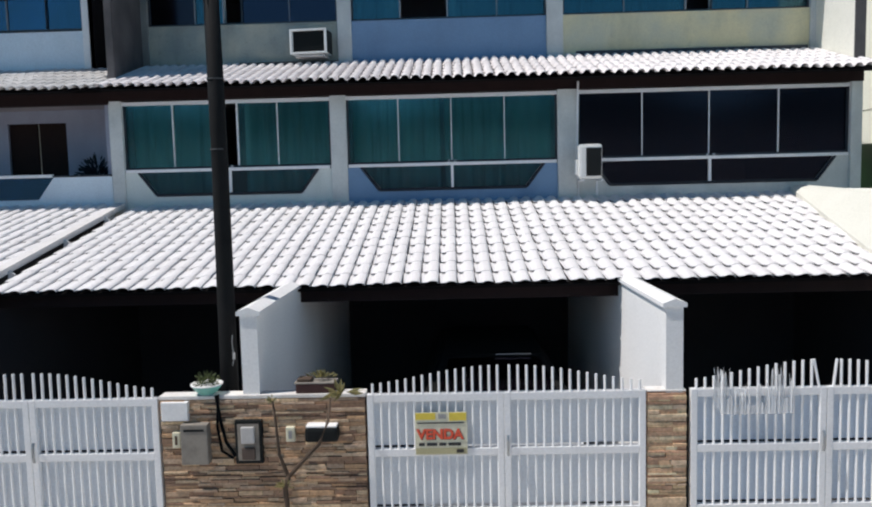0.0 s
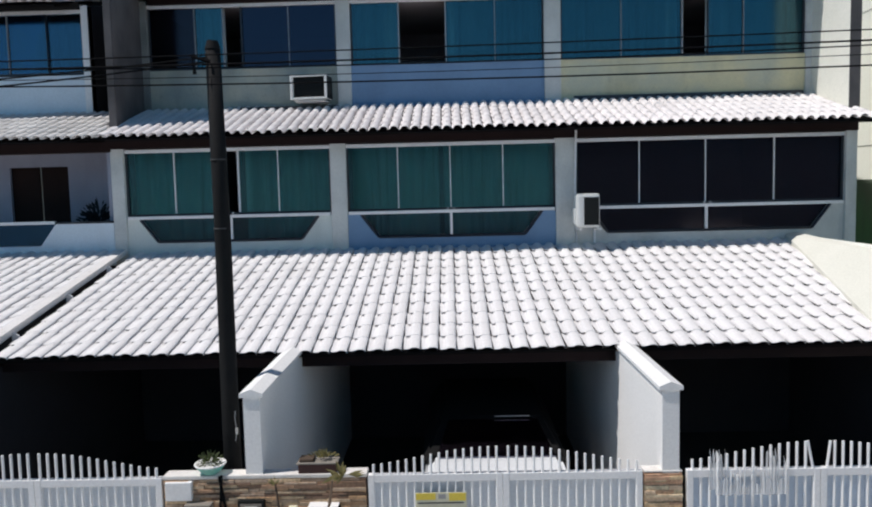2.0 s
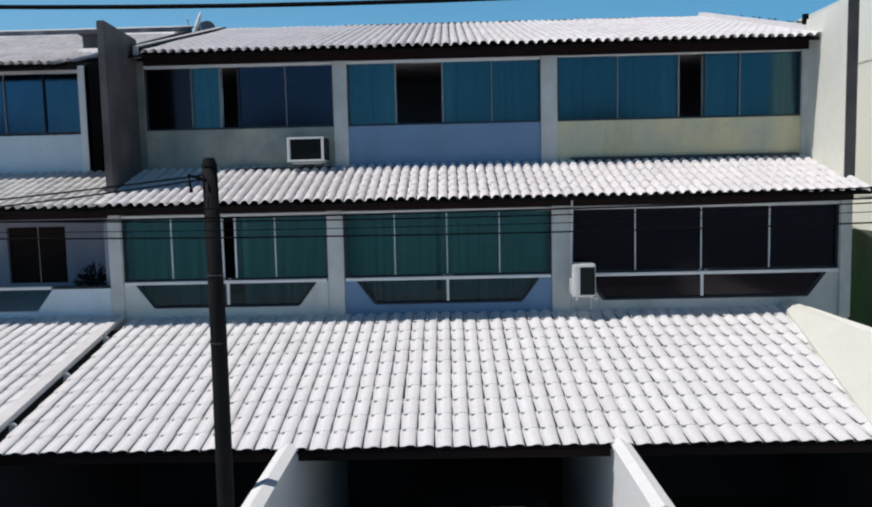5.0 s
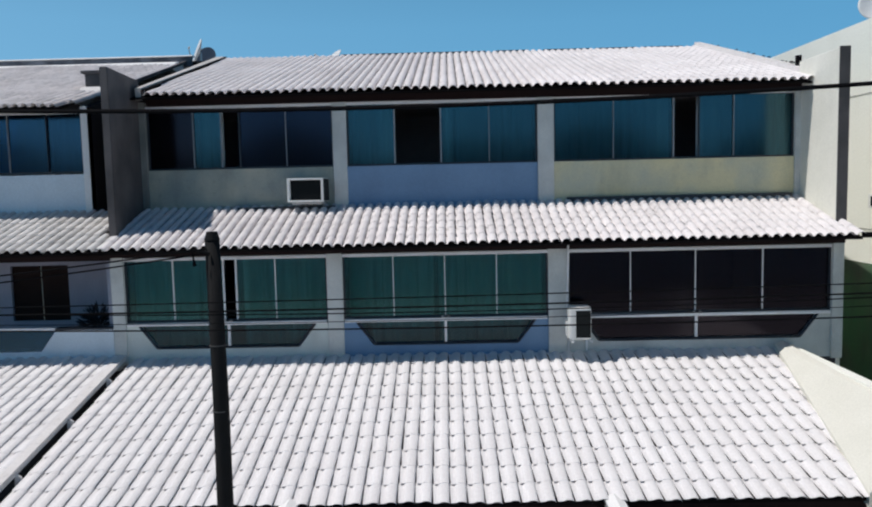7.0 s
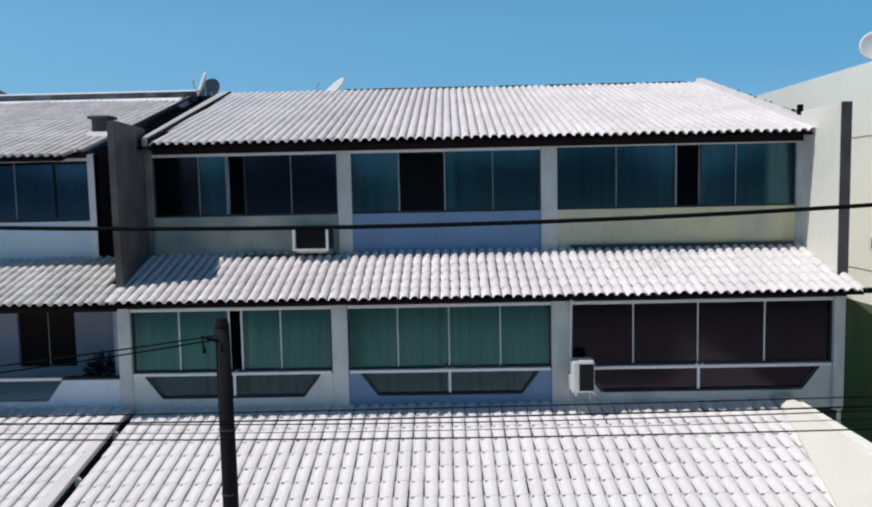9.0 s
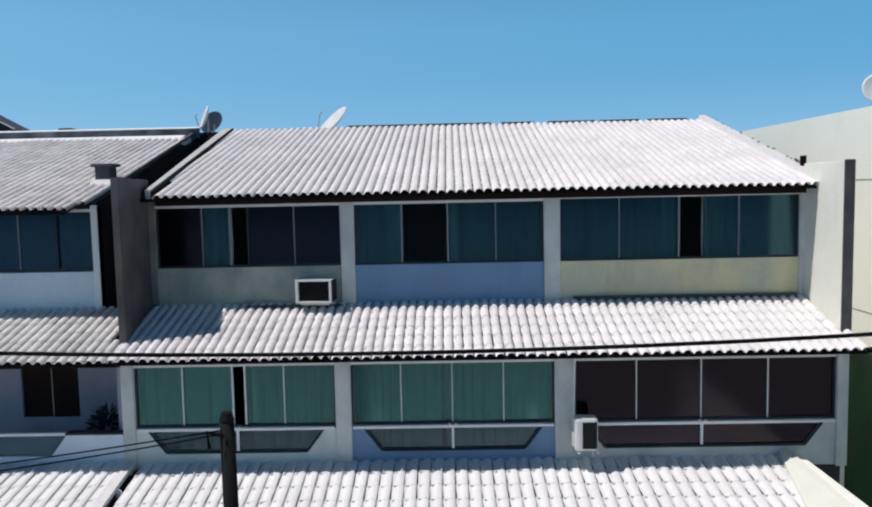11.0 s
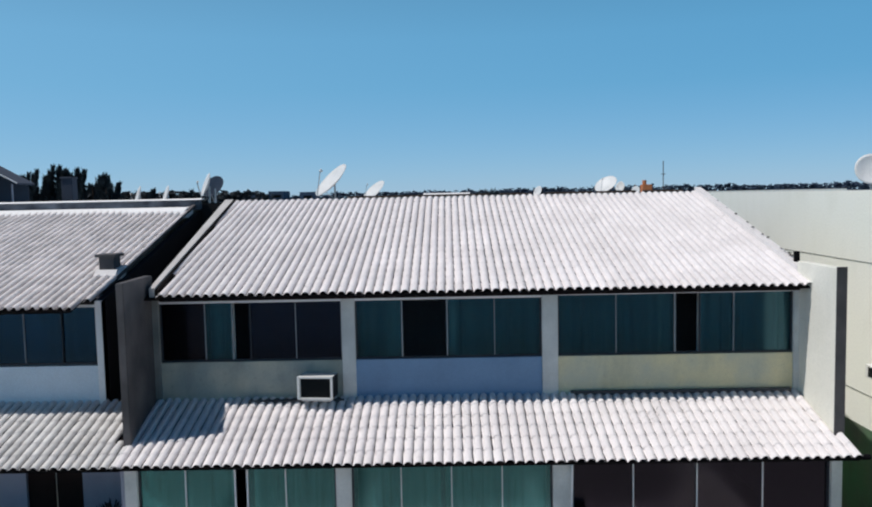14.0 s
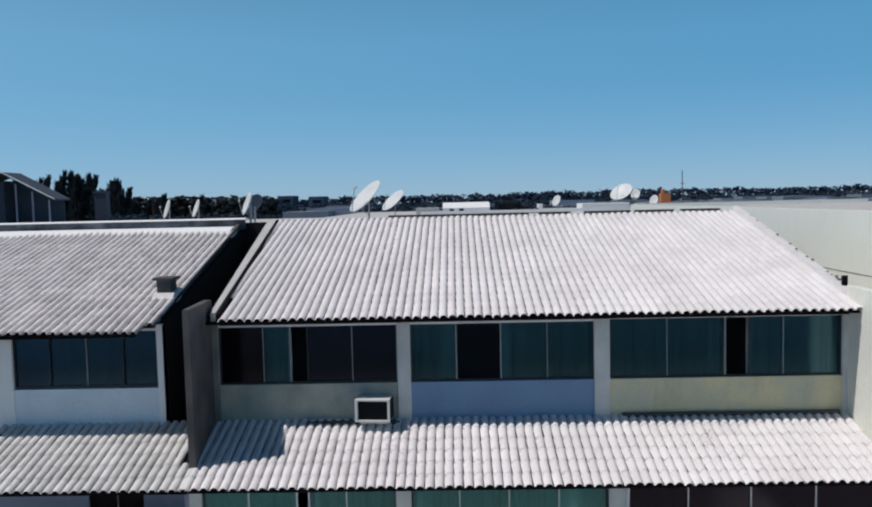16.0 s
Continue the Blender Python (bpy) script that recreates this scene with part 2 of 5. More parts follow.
M["sheet"] = surface("pale_blue_gate_sheet", (0.86, 0.89, 0.92), (0.77, 0.82, 0.87), rough=0.5, scale=3, bump=0.04, streak=0.15, streak_colour=(0.3, 0.34, 0.38))
M["sheet_blue"] = surface("blue_grey_gate_sheet", (0.72, 0.8, 0.9), (0.6, 0.69, 0.8), rough=0.5, scale=3, bump=0.04, streak=0.15, streak_colour=(0.3, 0.34, 0.38))
M["stone"] = stones(tone=1.45, warm=1.0, even=0.2)
M["stone_pale"] = stones("pale_split_stone", 2.2, 1.06, 0.5)
# One black for both the shaded passage surfaces and the gable's mould specks.
M["shade_and_mould"] = surface("black_shade_and_mould_render", (0.014, 0.013, 0.014), (0.009, 0.009, 0.009), rough=0.95, bump=0.3)
M["coping"] = surface("worn_pale_coping", (0.82, 0.79, 0.75), (0.66, 0.61, 0.55), rough=0.9, scale=6, bump=0.2, dirt=0.3)
M["strap"] = surface("dull_dark_band", (0.08, 0.08, 0.078), rough=0.7, bump=0.05)
M["backing"] = surface("dark_mortar", (0.07, 0.05, 0.04), rough=0.95, bump=0.3)
M["glass_green"] = glass("green_tinted_glass", (0.43, 0.71, 0.69), ior=2.0, rough=0.13, sheen=(0.5, 0.92, 0.95))
M["glass_blue"] = glass("blue_green_tinted_glass", (0.25, 0.47, 0.51), ior=1.85, rough=0.13, sheen=(0.45, 0.85, 1))
M["glass_ink"] = glass("ink_blue_tinted_glass", (0.26, 0.26, 0.27), ior=1.62, rough=0.13, sheen=(0.5, 0.58, 0.88))
M["glass_navy"] = glass("deep_blue_tinted_glass", (0.17, 0.29, 0.38), ior=2.0, rough=0.13, sheen=(0.4, 0.75, 1))
M["glass_dark"] = glass("smoked_glass", (0.26, 0.22, 0.27), ior=1.6, rough=0.13, sheen=(0.5, 0.45, 0.56))
# The dark upright streaks paint the shade of folds into the cloth.
M["curtain"] = surface("fold_shaded_curtain_cloth", (0.84, 0.84, 0.8), (0.7, 0.7, 0.66), rough=0.95, scale=3, bump=0.05, streak=0.75, streak_colour=(0.2, 0.22, 0.21), run=(4.5, 4.5, 0.12))
M["room"] = surface("dim_interior_plaster", (0.36, 0.33, 0.34), (0.28, 0.26, 0.27), rough=0.95, scale=1.5, bump=0.05)
# Near-black plaster: the garages' shade is in this colour.
M["garage"] = surface("shade_dark_plaster", (0.045, 0.042, 0.048), (0.03, 0.029, 0.033), rough=0.9, scale=1.5, bump=0.1, streak=0.2)
M["door"] = surface("dark_wooden_door", (0.025, 0.015, 0.013), rough=0.7, scale=8, bump=0.15, spec=0.1)
M["pole"] = surface("dark_weathered_post", (0.018, 0.018, 0.018), (0.011, 0.011, 0.012), rough=0.75, scale=7, bump=0.3, streak=0.3, streak_colour=(0.04, 0.04, 0.038), spec=0.08)
M["rubber"] = surface("black_cable_sheath", (0.006, 0.006, 0.007), rough=0.9, bump=0, spec=0.08)
M["plastic"] = surface("white_appliance_shell", (0.78, 0.78, 0.75), (0.68, 0.68, 0.64), rough=0.5, scale=6, bump=0.03, streak=0.15, streak_colour=(0.35, 0.33, 0.28))
M["grille"] = surface("dark_grille", (0.016, 0.018, 0.018), rough=0.6, scale=20, bump=0.1, spec=0.12)
M["metal"] = surface("dull_metal", (0.4, 0.41, 0.42), rough=0.4, metal=0.8, scale=8, bump=0.05)
M["rust"] = surface("rusty_metal", (0.1, 0.07, 0.055), rough=0.7, scale=9, bump=0.1)
M["dish"] = surface("pale_dish_mesh", (0.72, 0.73, 0.72), (0.6, 0.61, 0.6), rough=0.5, scale=5, bump=0.04)
# Dark blue holds the shade on the back of the turned-away dish.
M["dishdark"] = surface("shade_blue_dish", (0.1, 0.13, 0.18), rough=0.85, scale=5, bump=0.04, spec=0.1)
M["brick"] = surface("orange_brick", (0.55, 0.2, 0.08), (0.42, 0.15, 0.07), rough=0.9, scale=8, bump=0.3)
M["asphalt"] = surface("worn_street_paving", (0.38, 0.37, 0.355), (0.31, 0.3, 0.29), rough=0.9, scale=1.0, fine=80, bump=0.3)
M["ground"] = surface("dusty_ground", (0.14, 0.12, 0.08), (0.08, 0.09, 0.05), rough=0.95, scale=0.05, fine=3, bump=0.2)
M["opposite"] = surface("unseen_grey_wall", (0.22, 0.23, 0.22), (0.16, 0.17, 0.16), rough=0.95, scale=0.6, bump=0.1)
M["paving"] = surface("pale_concrete_paving", (0.7, 0.67, 0.62), (0.6, 0.57, 0.52), rough=0.9, scale=1.2, bump=0.2)
M["dryleaf"] = surface("yellowing_leaves", (0.34, 0.31, 0.13), (0.2, 0.15, 0.07), rough=0.7, scale=9, bump=0.05, pieces=0.35)
M["mottled"] = surface("mottled_parapet_render", (0.03, 0.034, 0.045), (0.36, 0.39, 0.45), rough=0.95, scale=1.8, fine=12, mix=0.5, bump=0.2, dirt=0.4)
M["leaf"] = surface("green_leaves", (0.12, 0.15, 0.06), (0.06, 0.08, 0.035), rough=0.6, scale=12, bump=0.05, pieces=0.3)
M["pine"] = surface("dark_needles", (0.03, 0.045, 0.055), (0.018, 0.03, 0.04), rough=0.8, scale=0.6, bump=0.1, pieces=0.4)
M["bark"] = surface("brown_bark", (0.09, 0.06, 0.04), rough=0.9, scale=12, bump=0.4)
M["terracotta"] = surface("dark_brown_planter", (0.085, 0.034, 0.028), rough=0.7, scale=8, bump=0.1)
M["bowl"] = surface("aqua_glazed_bowl", (0.2, 0.52, 0.45), (0.16, 0.44, 0.4), rough=0.35, scale=6, bump=0.03)
M["carpaint"] = surface("white_car_paint", (0.78, 0.8, 0.82), (0.74, 0.76, 0.78), rough=0.25, scale=4, bump=0)
M["tyre"] = surface("tyre_rubber", (0.015, 0.015, 0.015), rough=0.9, bump=0.1, spec=0.1)
M["signyellow"] = surface("yellow_sign_print", (0.8, 0.62, 0.08), (0.75, 0.58, 0.08), rough=0.5, bump=0)
M["signwhite"] = surface("cream_sign_print", (0.78, 0.74, 0.56), (0.72, 0.68, 0.5), rough=0.5, bump=0)
M["signorange"] = surface("orange_red_sign_print", (0.82, 0.11, 0.05), (0.72, 0.08, 0.04), rough=0.5, bump=0)
M["signgreen"] = surface("olive_sign_print", (0.5, 0.45, 0.26), (0.42, 0.39, 0.22), rough=0.5, bump=0)
M["signblack"] = surface("black_sign_print", (0.03, 0.03, 0.03), rough=0.5, bump=0)
# The hill's blue is distance haze put into its colour.
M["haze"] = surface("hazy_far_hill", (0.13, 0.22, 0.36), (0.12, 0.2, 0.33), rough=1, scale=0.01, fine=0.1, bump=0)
M["boxblue"] = surface("blue_grey_render", (0.055, 0.07, 0.1), (0.04, 0.05, 0.075), rough=0.9, scale=2, bump=0.1)
M["boxgrey"] = surface("weathered_grey_box", (0.29, 0.26, 0.22), (0.13, 0.11, 0.095), rough=0.8, scale=9, bump=0.2)
# Far woods, houses and blocks carry distance haze in their bluish base colours.
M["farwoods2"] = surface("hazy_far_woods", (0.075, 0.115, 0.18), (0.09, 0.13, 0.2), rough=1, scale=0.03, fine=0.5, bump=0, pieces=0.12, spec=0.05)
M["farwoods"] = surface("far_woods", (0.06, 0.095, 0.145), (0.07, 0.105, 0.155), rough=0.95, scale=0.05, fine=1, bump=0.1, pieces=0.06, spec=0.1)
M["farwall"] = surface("hazed_house_walls", (0.26, 0.3, 0.36), (0.17, 0.2, 0.26), rough=0.9, scale=0.08, fine=1, bump=0, pieces=0.3)
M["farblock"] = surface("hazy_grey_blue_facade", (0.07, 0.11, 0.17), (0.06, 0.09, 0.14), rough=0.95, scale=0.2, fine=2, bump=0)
M["frame_dim"] = surface("darker_frame_aluminium", (0.3, 0.32, 0.34), (0.24, 0.26, 0.28), rough=0.5, scale=6, bump=0.03)
# Darker copy of the pale blue paint, with the recess shade in it.
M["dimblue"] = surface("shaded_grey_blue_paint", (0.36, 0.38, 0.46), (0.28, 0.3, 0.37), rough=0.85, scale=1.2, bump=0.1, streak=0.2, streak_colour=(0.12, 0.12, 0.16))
M["glass_apron"] = glass("dark_teal_tinted_glass", (0.34, 0.6, 0.63), rough=0.13)
M["film"] = surface("translucent_white_plastic", (0.93, 0.94, 0.95), rough=0.4, scale=9, bump=0.1)
M["film"].node_tree.nodes["Principled BSDF"].inputs["Alpha"].default_value = 0.45


for key in ("pine", "farwoods", "farwoods2", "leaf", "dryleaf"):
    t = M[key].node_tree
    body, out = t.nodes["Principled BSDF"], t.nodes["Material Output"]
    thin, blend = t.nodes.new("ShaderNodeBsdfTranslucent"), t.nodes.new("ShaderNodeMixShader")
    t.links.new(body.inputs["Base Color"].links[0].from_socket, thin.inputs[0])
    blend.inputs[0].default_value = 0.45
    t.links.new(body.outputs[0], blend.inputs[1])
    t.links.new(thin.outputs[0], blend.inputs[2])
    t.links.new(blend.outputs[0], out.inputs[0])


# ---- builders ----
def box(bm, x0, x1, y0, y1, z0, z1, bevel=0.0):
    v = [bm.verts.new(p) for p in ((x0, y0, z0), (x1, y0, z0), (x1, y1, z0), (x0, y1, z0), (x0, y0, z1), (x1, y0, z1), (x1, y1, z1), (x0, y1, z1))]
    f = [bm.faces.new([v[i] for i in q]) for q in ((3, 2, 1, 0), (4, 5, 6, 7), (0, 1, 5, 4), (1, 2, 6, 5), (2, 3, 7, 6), (3, 0, 4, 7))]
    if bevel > 0:
        edges = list({e for g in f for e in g.edges})
        bmesh.ops.bevel(bm, geom=edges, offset=bevel, segments=2, profile=0.6, affect="EDGES")
    return bm


def boxes(*rows, bevel=0.0):
    bm = bmesh.new()
    for r in rows:
        box(bm, *r, bevel=bevel)
    return bm


def prism(points, axis, a, b):
    """A polygon in the plane across axis ('x': (y, z), 'y': (x, z), 'z': (x, y)), drawn out from a to b."""
    bm = bmesh.new()

    def at(p, d):
        return {"x": (d, p[0], p[1]), "y": (p[0], d, p[1]), "z": (p[0], p[1], d)}[axis]

    lo, hi = [bm.verts.new(at(p, a)) for p in points], [bm.verts.new(at(p, b)) for p in points]
    bm.faces.new(lo)
    bm.faces.new(hi[::-1])
    n = len(points)
    for i in range(n):
        bm.faces.new((lo[i], lo[(i + 1) % n], hi[(i + 1) % n], hi[i]))
    bmesh.ops.recalc_face_normals(bm, faces=bm.faces)
    return bm


def hexa(low, high):
    """A block from its four lower and four upper corners, each four in turning order."""
    bm = bmesh.new()
    a, b = [bm.verts.new(p) for p in low], [bm.verts.new(p) for p in high]
    bm.faces.new(a[::-1]), bm.faces.new(b)
    for k in range(4):
        bm.faces.new((a[k], a[(k + 1) % 4], b[(k + 1) % 4], b[k]))
    bmesh.ops.recalc_face_normals(bm, faces=bm.faces)
    return bm


def tube(points, radius, sides=8, bm=None, ends=True):
    """A round bar along points; radius is one number, or one for each point."""
    bm = bm or bmesh.new()
    pts = [Vector(p) for p in points]
    rad = radius if isinstance(radius, (list, tuple)) else [radius] * len(pts)
    rings = []
    for i, p in enumerate(pts):
        d = (pts[min(i + 1, len(pts) - 1)] - pts[max(i - 1, 0)]).normalized()
        u = d.cross(Vector((0, 0, 1)) if abs(d.z) < 0.9 else Vector((1, 0, 0))).normalized()
        w = d.cross(u)
        rings.append([bm.verts.new(p + rad[i] * (math.cos(2 * math.pi * k / sides) * u + math.sin(2 * math.pi * k / sides) * w)) for k in range(sides)])
    for a, b in zip(rings, rings[1:]):
        for k in range(sides):
            bm.faces.new((a[k], a[(k + 1) % sides], b[(k + 1) % sides], b[k]))
    if ends:
        bm.faces.new(rings[0][::-1])
        bm.faces.new(rings[-1])
    return bm


def lathe(profile, centre=(0, 0, 0), sides=24, bm=None):
    """A round body from rows of (radius, height)."""
    bm = bm or bmesh.new()
    c = Vector(centre)
    rings = [[bm.verts.new(c + Vector((r * math.cos(2 * math.pi * k / sides), r * math.sin(2 * math.pi * k / sides), z))) for k in range(sides)] for r, z in profile]
    for a, b in zip(rings, rings[1:]):
        for k in range(sides):
            bm.faces.new((a[k], a[(k + 1) % sides], b[(k + 1) % sides], b[k]))
    return bm


def mesh_of(name, bm, material, smooth=False):
    me = bpy.data.meshes.new(name)
    bm.to_mesh(me)
    bm.free()
    me.materials.append(material)
    if smooth:
        me.polygons.foreach_set("use_smooth", [True] * len(me.polygons))
    return me


def part(name, bm, material, parent=None, label="", smooth=False):
    ob = new(name, mesh_of(name, bm, material, smooth))
    ob.parent = parent
    if parent is not None:
        ob.matrix_parent_inverse = parent_world(parent).inverted()
    if label:
        ob["label"] = label
    return ob


def parent_world(ob):
    m = ob.matrix_basis.copy()
    if ob.parent:
        m = parent_world(ob.parent) @ ob.matrix_parent_inverse @ m
    return m


def thing(name, at, label, category, group="", kind=""):
    ob = new(name)
    ob.location = at
    ob.empty_display_size = 0.2
    return tagged(ob, label, category, group, kind)


def solo(name, bm, material, label, category, group="", kind="", smooth=False):
    return tagged(part(name, bm, material, None, smooth=smooth), label, category, group, kind)


# ---- roofs of tiles ----
def tile_shape(pitch, length, roll, high, lift, slit=0.014, thick=0.006, pan=0.015):
    """One roof tile: a flat pan and a raised round roll, its lower end lifted over the row below. x across, y up the slope, z out of it."""
    r, c = roll / 2, pitch - roll / 2 + 0.004
    prof = [(slit, 0.0), (slit + (pitch - roll - slit) * 0.5, -0.004), (pitch - roll - 0.004, 0.0)]
    prof += [(c - r * math.cos(math.pi * k / 7), high * math.sin(math.pi * k / 7) ** 0.8 + 0.006) for k in range(1, 8)]
    verts, faces = [], []
    n = len(prof)
    for y, up, tip, gap in ((0.0, lift, pan, slit * 0.45), (length, 0.0, 0.0, -slit * 0.6)):
        for d in (0.0, -thick):
            verts += [(x + gap * (k == 0), y, (z + tip if k < 3 else max(z, tip) if k < 7 else z) + up + d) for k, (x, z) in enumerate(prof)]
    for k in range(n - 1):
        faces.append((k, k + 1, 2 * n + k + 1, 2 * n + k))
        faces.append((n + k + 1, n + k, 3 * n + k, 3 * n + k + 1))
        faces.append((k + 1, k, n + k, n + k + 1))
    return np.array(verts), faces


def tile_roof(parent, label, x0, x1, low, high, pitch, rows, roll, up, material, picked, seed, sag=0.0, lift=0.024, jitter=1.0, edge=None, right=None, slit=0.014, pan=0.015, back=0.0):
    """A roof of tiles from the eave low (y, z) to the top high (y, z): a board deck, its tiles, those of the picked lower rows as pieces."""
    rng = random.Random(seed)
    run, rise = high[0] - low[0], high[1] - low[1]
    span, tilt = math.hypot(run, rise), math.atan2(rise, run)
    step, cols = span / rows, int(round((x1 - x0) / pitch))
    wide = (x1 - x0) / cols
    deck = part("roof", prism([(low[0] + 0.06, low[1] - 0.02), (high[0], high[1] - 0.02), (high[0], high[1] - 0.05), (low[0] + 0.06, low[1] - 0.05)], "x", x0, x1 - back), M["deck"], parent, label)
    verts, faces = tile_shape(wide, step * 1.16, roll, up, lift, slit, pan=pan)
    me = bpy.data.meshes.new("tile")
    me.from_pydata(verts.tolist(), [], faces)
    me.materials.append(material)
    turn = Matrix.Rotation(tilt, 4, "X")
    inv = parent_world(deck).inverted()
    allv, allf = [], []
    for r in range(rows):
        for c in range(cols):
            x = x0 + c * wide
            dip = sag * math.sin(math.pi * (c + 0.5) / cols) + 0.006 * math.sin(c * 0.7 + seed) 
            d = r * step + jitter * rng.uniform(-0.012, 0.012)
            if right and x + wide / 2 > right(low[0] + d * math.cos(tilt)):
                continue
            if edge and x + wide * 0.95 < edge(low[0] + d * math.cos(tilt)):
                continue
            m = Matrix.Translation((x + jitter * rng.uniform(-0.004, 0.004), low[0] + d * math.cos(tilt), low[1] + d * math.sin(tilt) - dip)) @ turn @ Matrix.Rotation(jitter * rng.uniform(-0.012, 0.012), 4, "Z") @ Matrix.Rotation(jitter * rng.uniform(-0.01, 0.012), 4, "Y")
            if r < picked:
                ob = new("tile", me)
                ob.parent = deck
                ob.matrix_parent_inverse = inv
                ob.matrix_basis = m
            else:
                a = np.array(m)
                base = len(allv) * len(verts)
                allv.append(verts @ a[:3, :3].T + a[:3, 3])
                allf += [tuple(i + base for i in f) for f in faces]
    if allv:
        rest = bpy.data.meshes.new("tiles")
        rest.from_pydata(np.concatenate(allv).tolist(), [], allf)
        rest.materials.append(material)
        ob = new("tiles", rest)
        ob.parent = deck
        ob.matrix_parent_inverse = inv
        tagged(ob, kind="stuff")
    return deck


# ---- ground ----
solo("ground", boxes((-900, 900, -300, 1600, -0.3, -0.02)), M["ground"], "dusty pale ground reaching to the horizon", "ground", kind="structure")
solo("road", boxes((-60, 60, -14.0, 4.0, -0.02, 0.0)), M["asphalt"], "worn grey-brown street in front of the houses", "road", kind="structure")
solo("pavement", boxes((-60, 60, 4.0, 6.2, -0.02, 0.14), bevel=0.015), M["paving"], "grey concrete pavement with a raised kerb", "pavement", kind="structure")
# Two unseen walls behind the camera, added only for the window reflections.
solo("wall_opposite", boxes((-60, 60, -18.1, -17.9, 0, 6.3), bevel=0.02), M["white"], "unseen white wall added to brighten reflections in the lower windows", "wall", kind="structure")
solo("wall_opposite_rear", prism([(-60, 0), (60, 0)] + [(60 - 2.5 * k, 8.6 + 1.4 * math.sin(k * 1.3) * math.sin(k * 0.37 + 1)) for k in range(49)], "y", -18.4, -18.1), M["opposite"], "unseen uneven grey wall added to darken reflections in the upper windows", "wall", kind="structure")
solo("garage_floor", boxes((-9.6, 5.6, 6.2, 12.2, -0.02, 0.12)), M["garage_floor"], "concrete floor of the open garages, darkened for shade", "floor", kind="structure")
solo("side_yard", boxes((5.8, 9.0, 6.2, 30, -0.02, 0.1)), M["paving"], "grey concrete yard between the houses", "floor", kind="structure")

# ---- the white row house of three homes ----
house = thing("row_house", (0, 12, 0), "three-storey terrace with white tiled roofs and glazed fronts", "house")
H0, H1 = -5.4, 6.5
EAVE1, TOP1 = (8.0, 2.43), (12.0, 3.27)
EAVE2, TOP2 = (11.42, 5.13), (13.36, 5.71)
EAVE3, TOP3 = (12.86, 7.71), (19.1, 9.345)


def slope_z(low, high, y):
    return low[1] + (high[1] - low[1]) * (y - low[0]) / (high[0] - low[0])


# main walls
# Side walls coloured black to keep the passage as dark as its shade.
part("side_wall", hexa(((-5.42, 12.15, 0), (-5.28, 12.15, 0), (-5.5, 19.2, 0), (-5.66, 19.2, 0)), ((-5.42, 12.15, 5.15), (-5.28, 12.15, 5.15), (-5.5, 19.2, 5.6), (-5.66, 19.2, 5.6))), M["shade_and_mould"], house, "bare render side wall, blackened for the passage shade")
part("side_wall", hexa(((-5.46, 13.5, 5.6), (-5.32, 13.5, 5.6), (-5.5, 19.2, 5.6), (-5.66, 19.2, 5.6)), ((-5.46, 13.5, 7.76), (-5.32, 13.5, 7.76), (-5.5, 19.2, 9.29), (-5.66, 19.2, 9.29))), M["shade_and_mould"], house, "bare render side wall, blackened for the passage shade")
part("side_wall", prism([(12.15, 0), (19.2, 0), (19.2, 9.47), (13.4, 7.98), (13.4, 5.6), (12.15, 5.2)], "x", H1 - 0.13, H1 + 0.02), M["fin_white"], house, "cream rendered side wall")
part("rear_wall", boxes((H0, H1, 19.2, 19.36, 0, 9.4)), M["column"], house)
for a, b in ((-2.6, 1.1), (1.37, 2.2), (2.57, 3.77), (3.89, 4.9), (5.09, 6.1)):
    part("upstand", boxes((a, b, 19.36, 19.5, 9.1, 9.462)), M["backing"], house, "dark upstand behind the ridge")
part("floor_slab", boxes((H0 + 0.12, H1 - 0.13, 12.16, 19.2, 2.92, 3.05)), M["room"], house)
part("floor_slab", boxes((H0 + 0.12, H1 - 0.13, 13.5, 19.2, 5.45, 5.6)), M["room"], house)
part("storey_ceiling", boxes((H0 + 0.12, H1 - 0.13, 12.16, 13.5, 5.0, 5.06)), M["room"], house)
part("storey_ceiling", boxes((H0 + 0.12, H1 - 0.13, 13.5, 19.2, 7.58, 7.64)), M["room"], house)
for x in (-1.82, 1.84):
    part("party_wall", boxes((x - 0.06, x + 0.06, 12.16, 16.5, 3.05, 5.0)), M["room"], house)
    part("party_wall", boxes((x - 0.06, x + 0.06, 13.52, 16.5, 5.6, 7.58)), M["room"], house)
part("inner_wall", boxes((H0 + 0.12, H1 - 0.13, 16.5, 16.6, 3.05, 5.45)), M["room"], house)
part("inner_wall", boxes((H0 + 0.12, H1 - 0.13, 16.5, 16.6, 5.6, 7.58)), M["room"], house)
part("garage_wall", boxes((H0 + 0.12, H1 - 0.13, 12.0, 12.16, 0, 3.12)), M["garage"], house, "rear wall of the garages, darkened for shade")

# first-floor fronts: a breast wall cut to a trapezoid under each window
BAYS = ((-5.31, -1.95, M["pale"]), (-1.69, 1.68, M["blue"]), (2.01, 6.28, M["column"]))
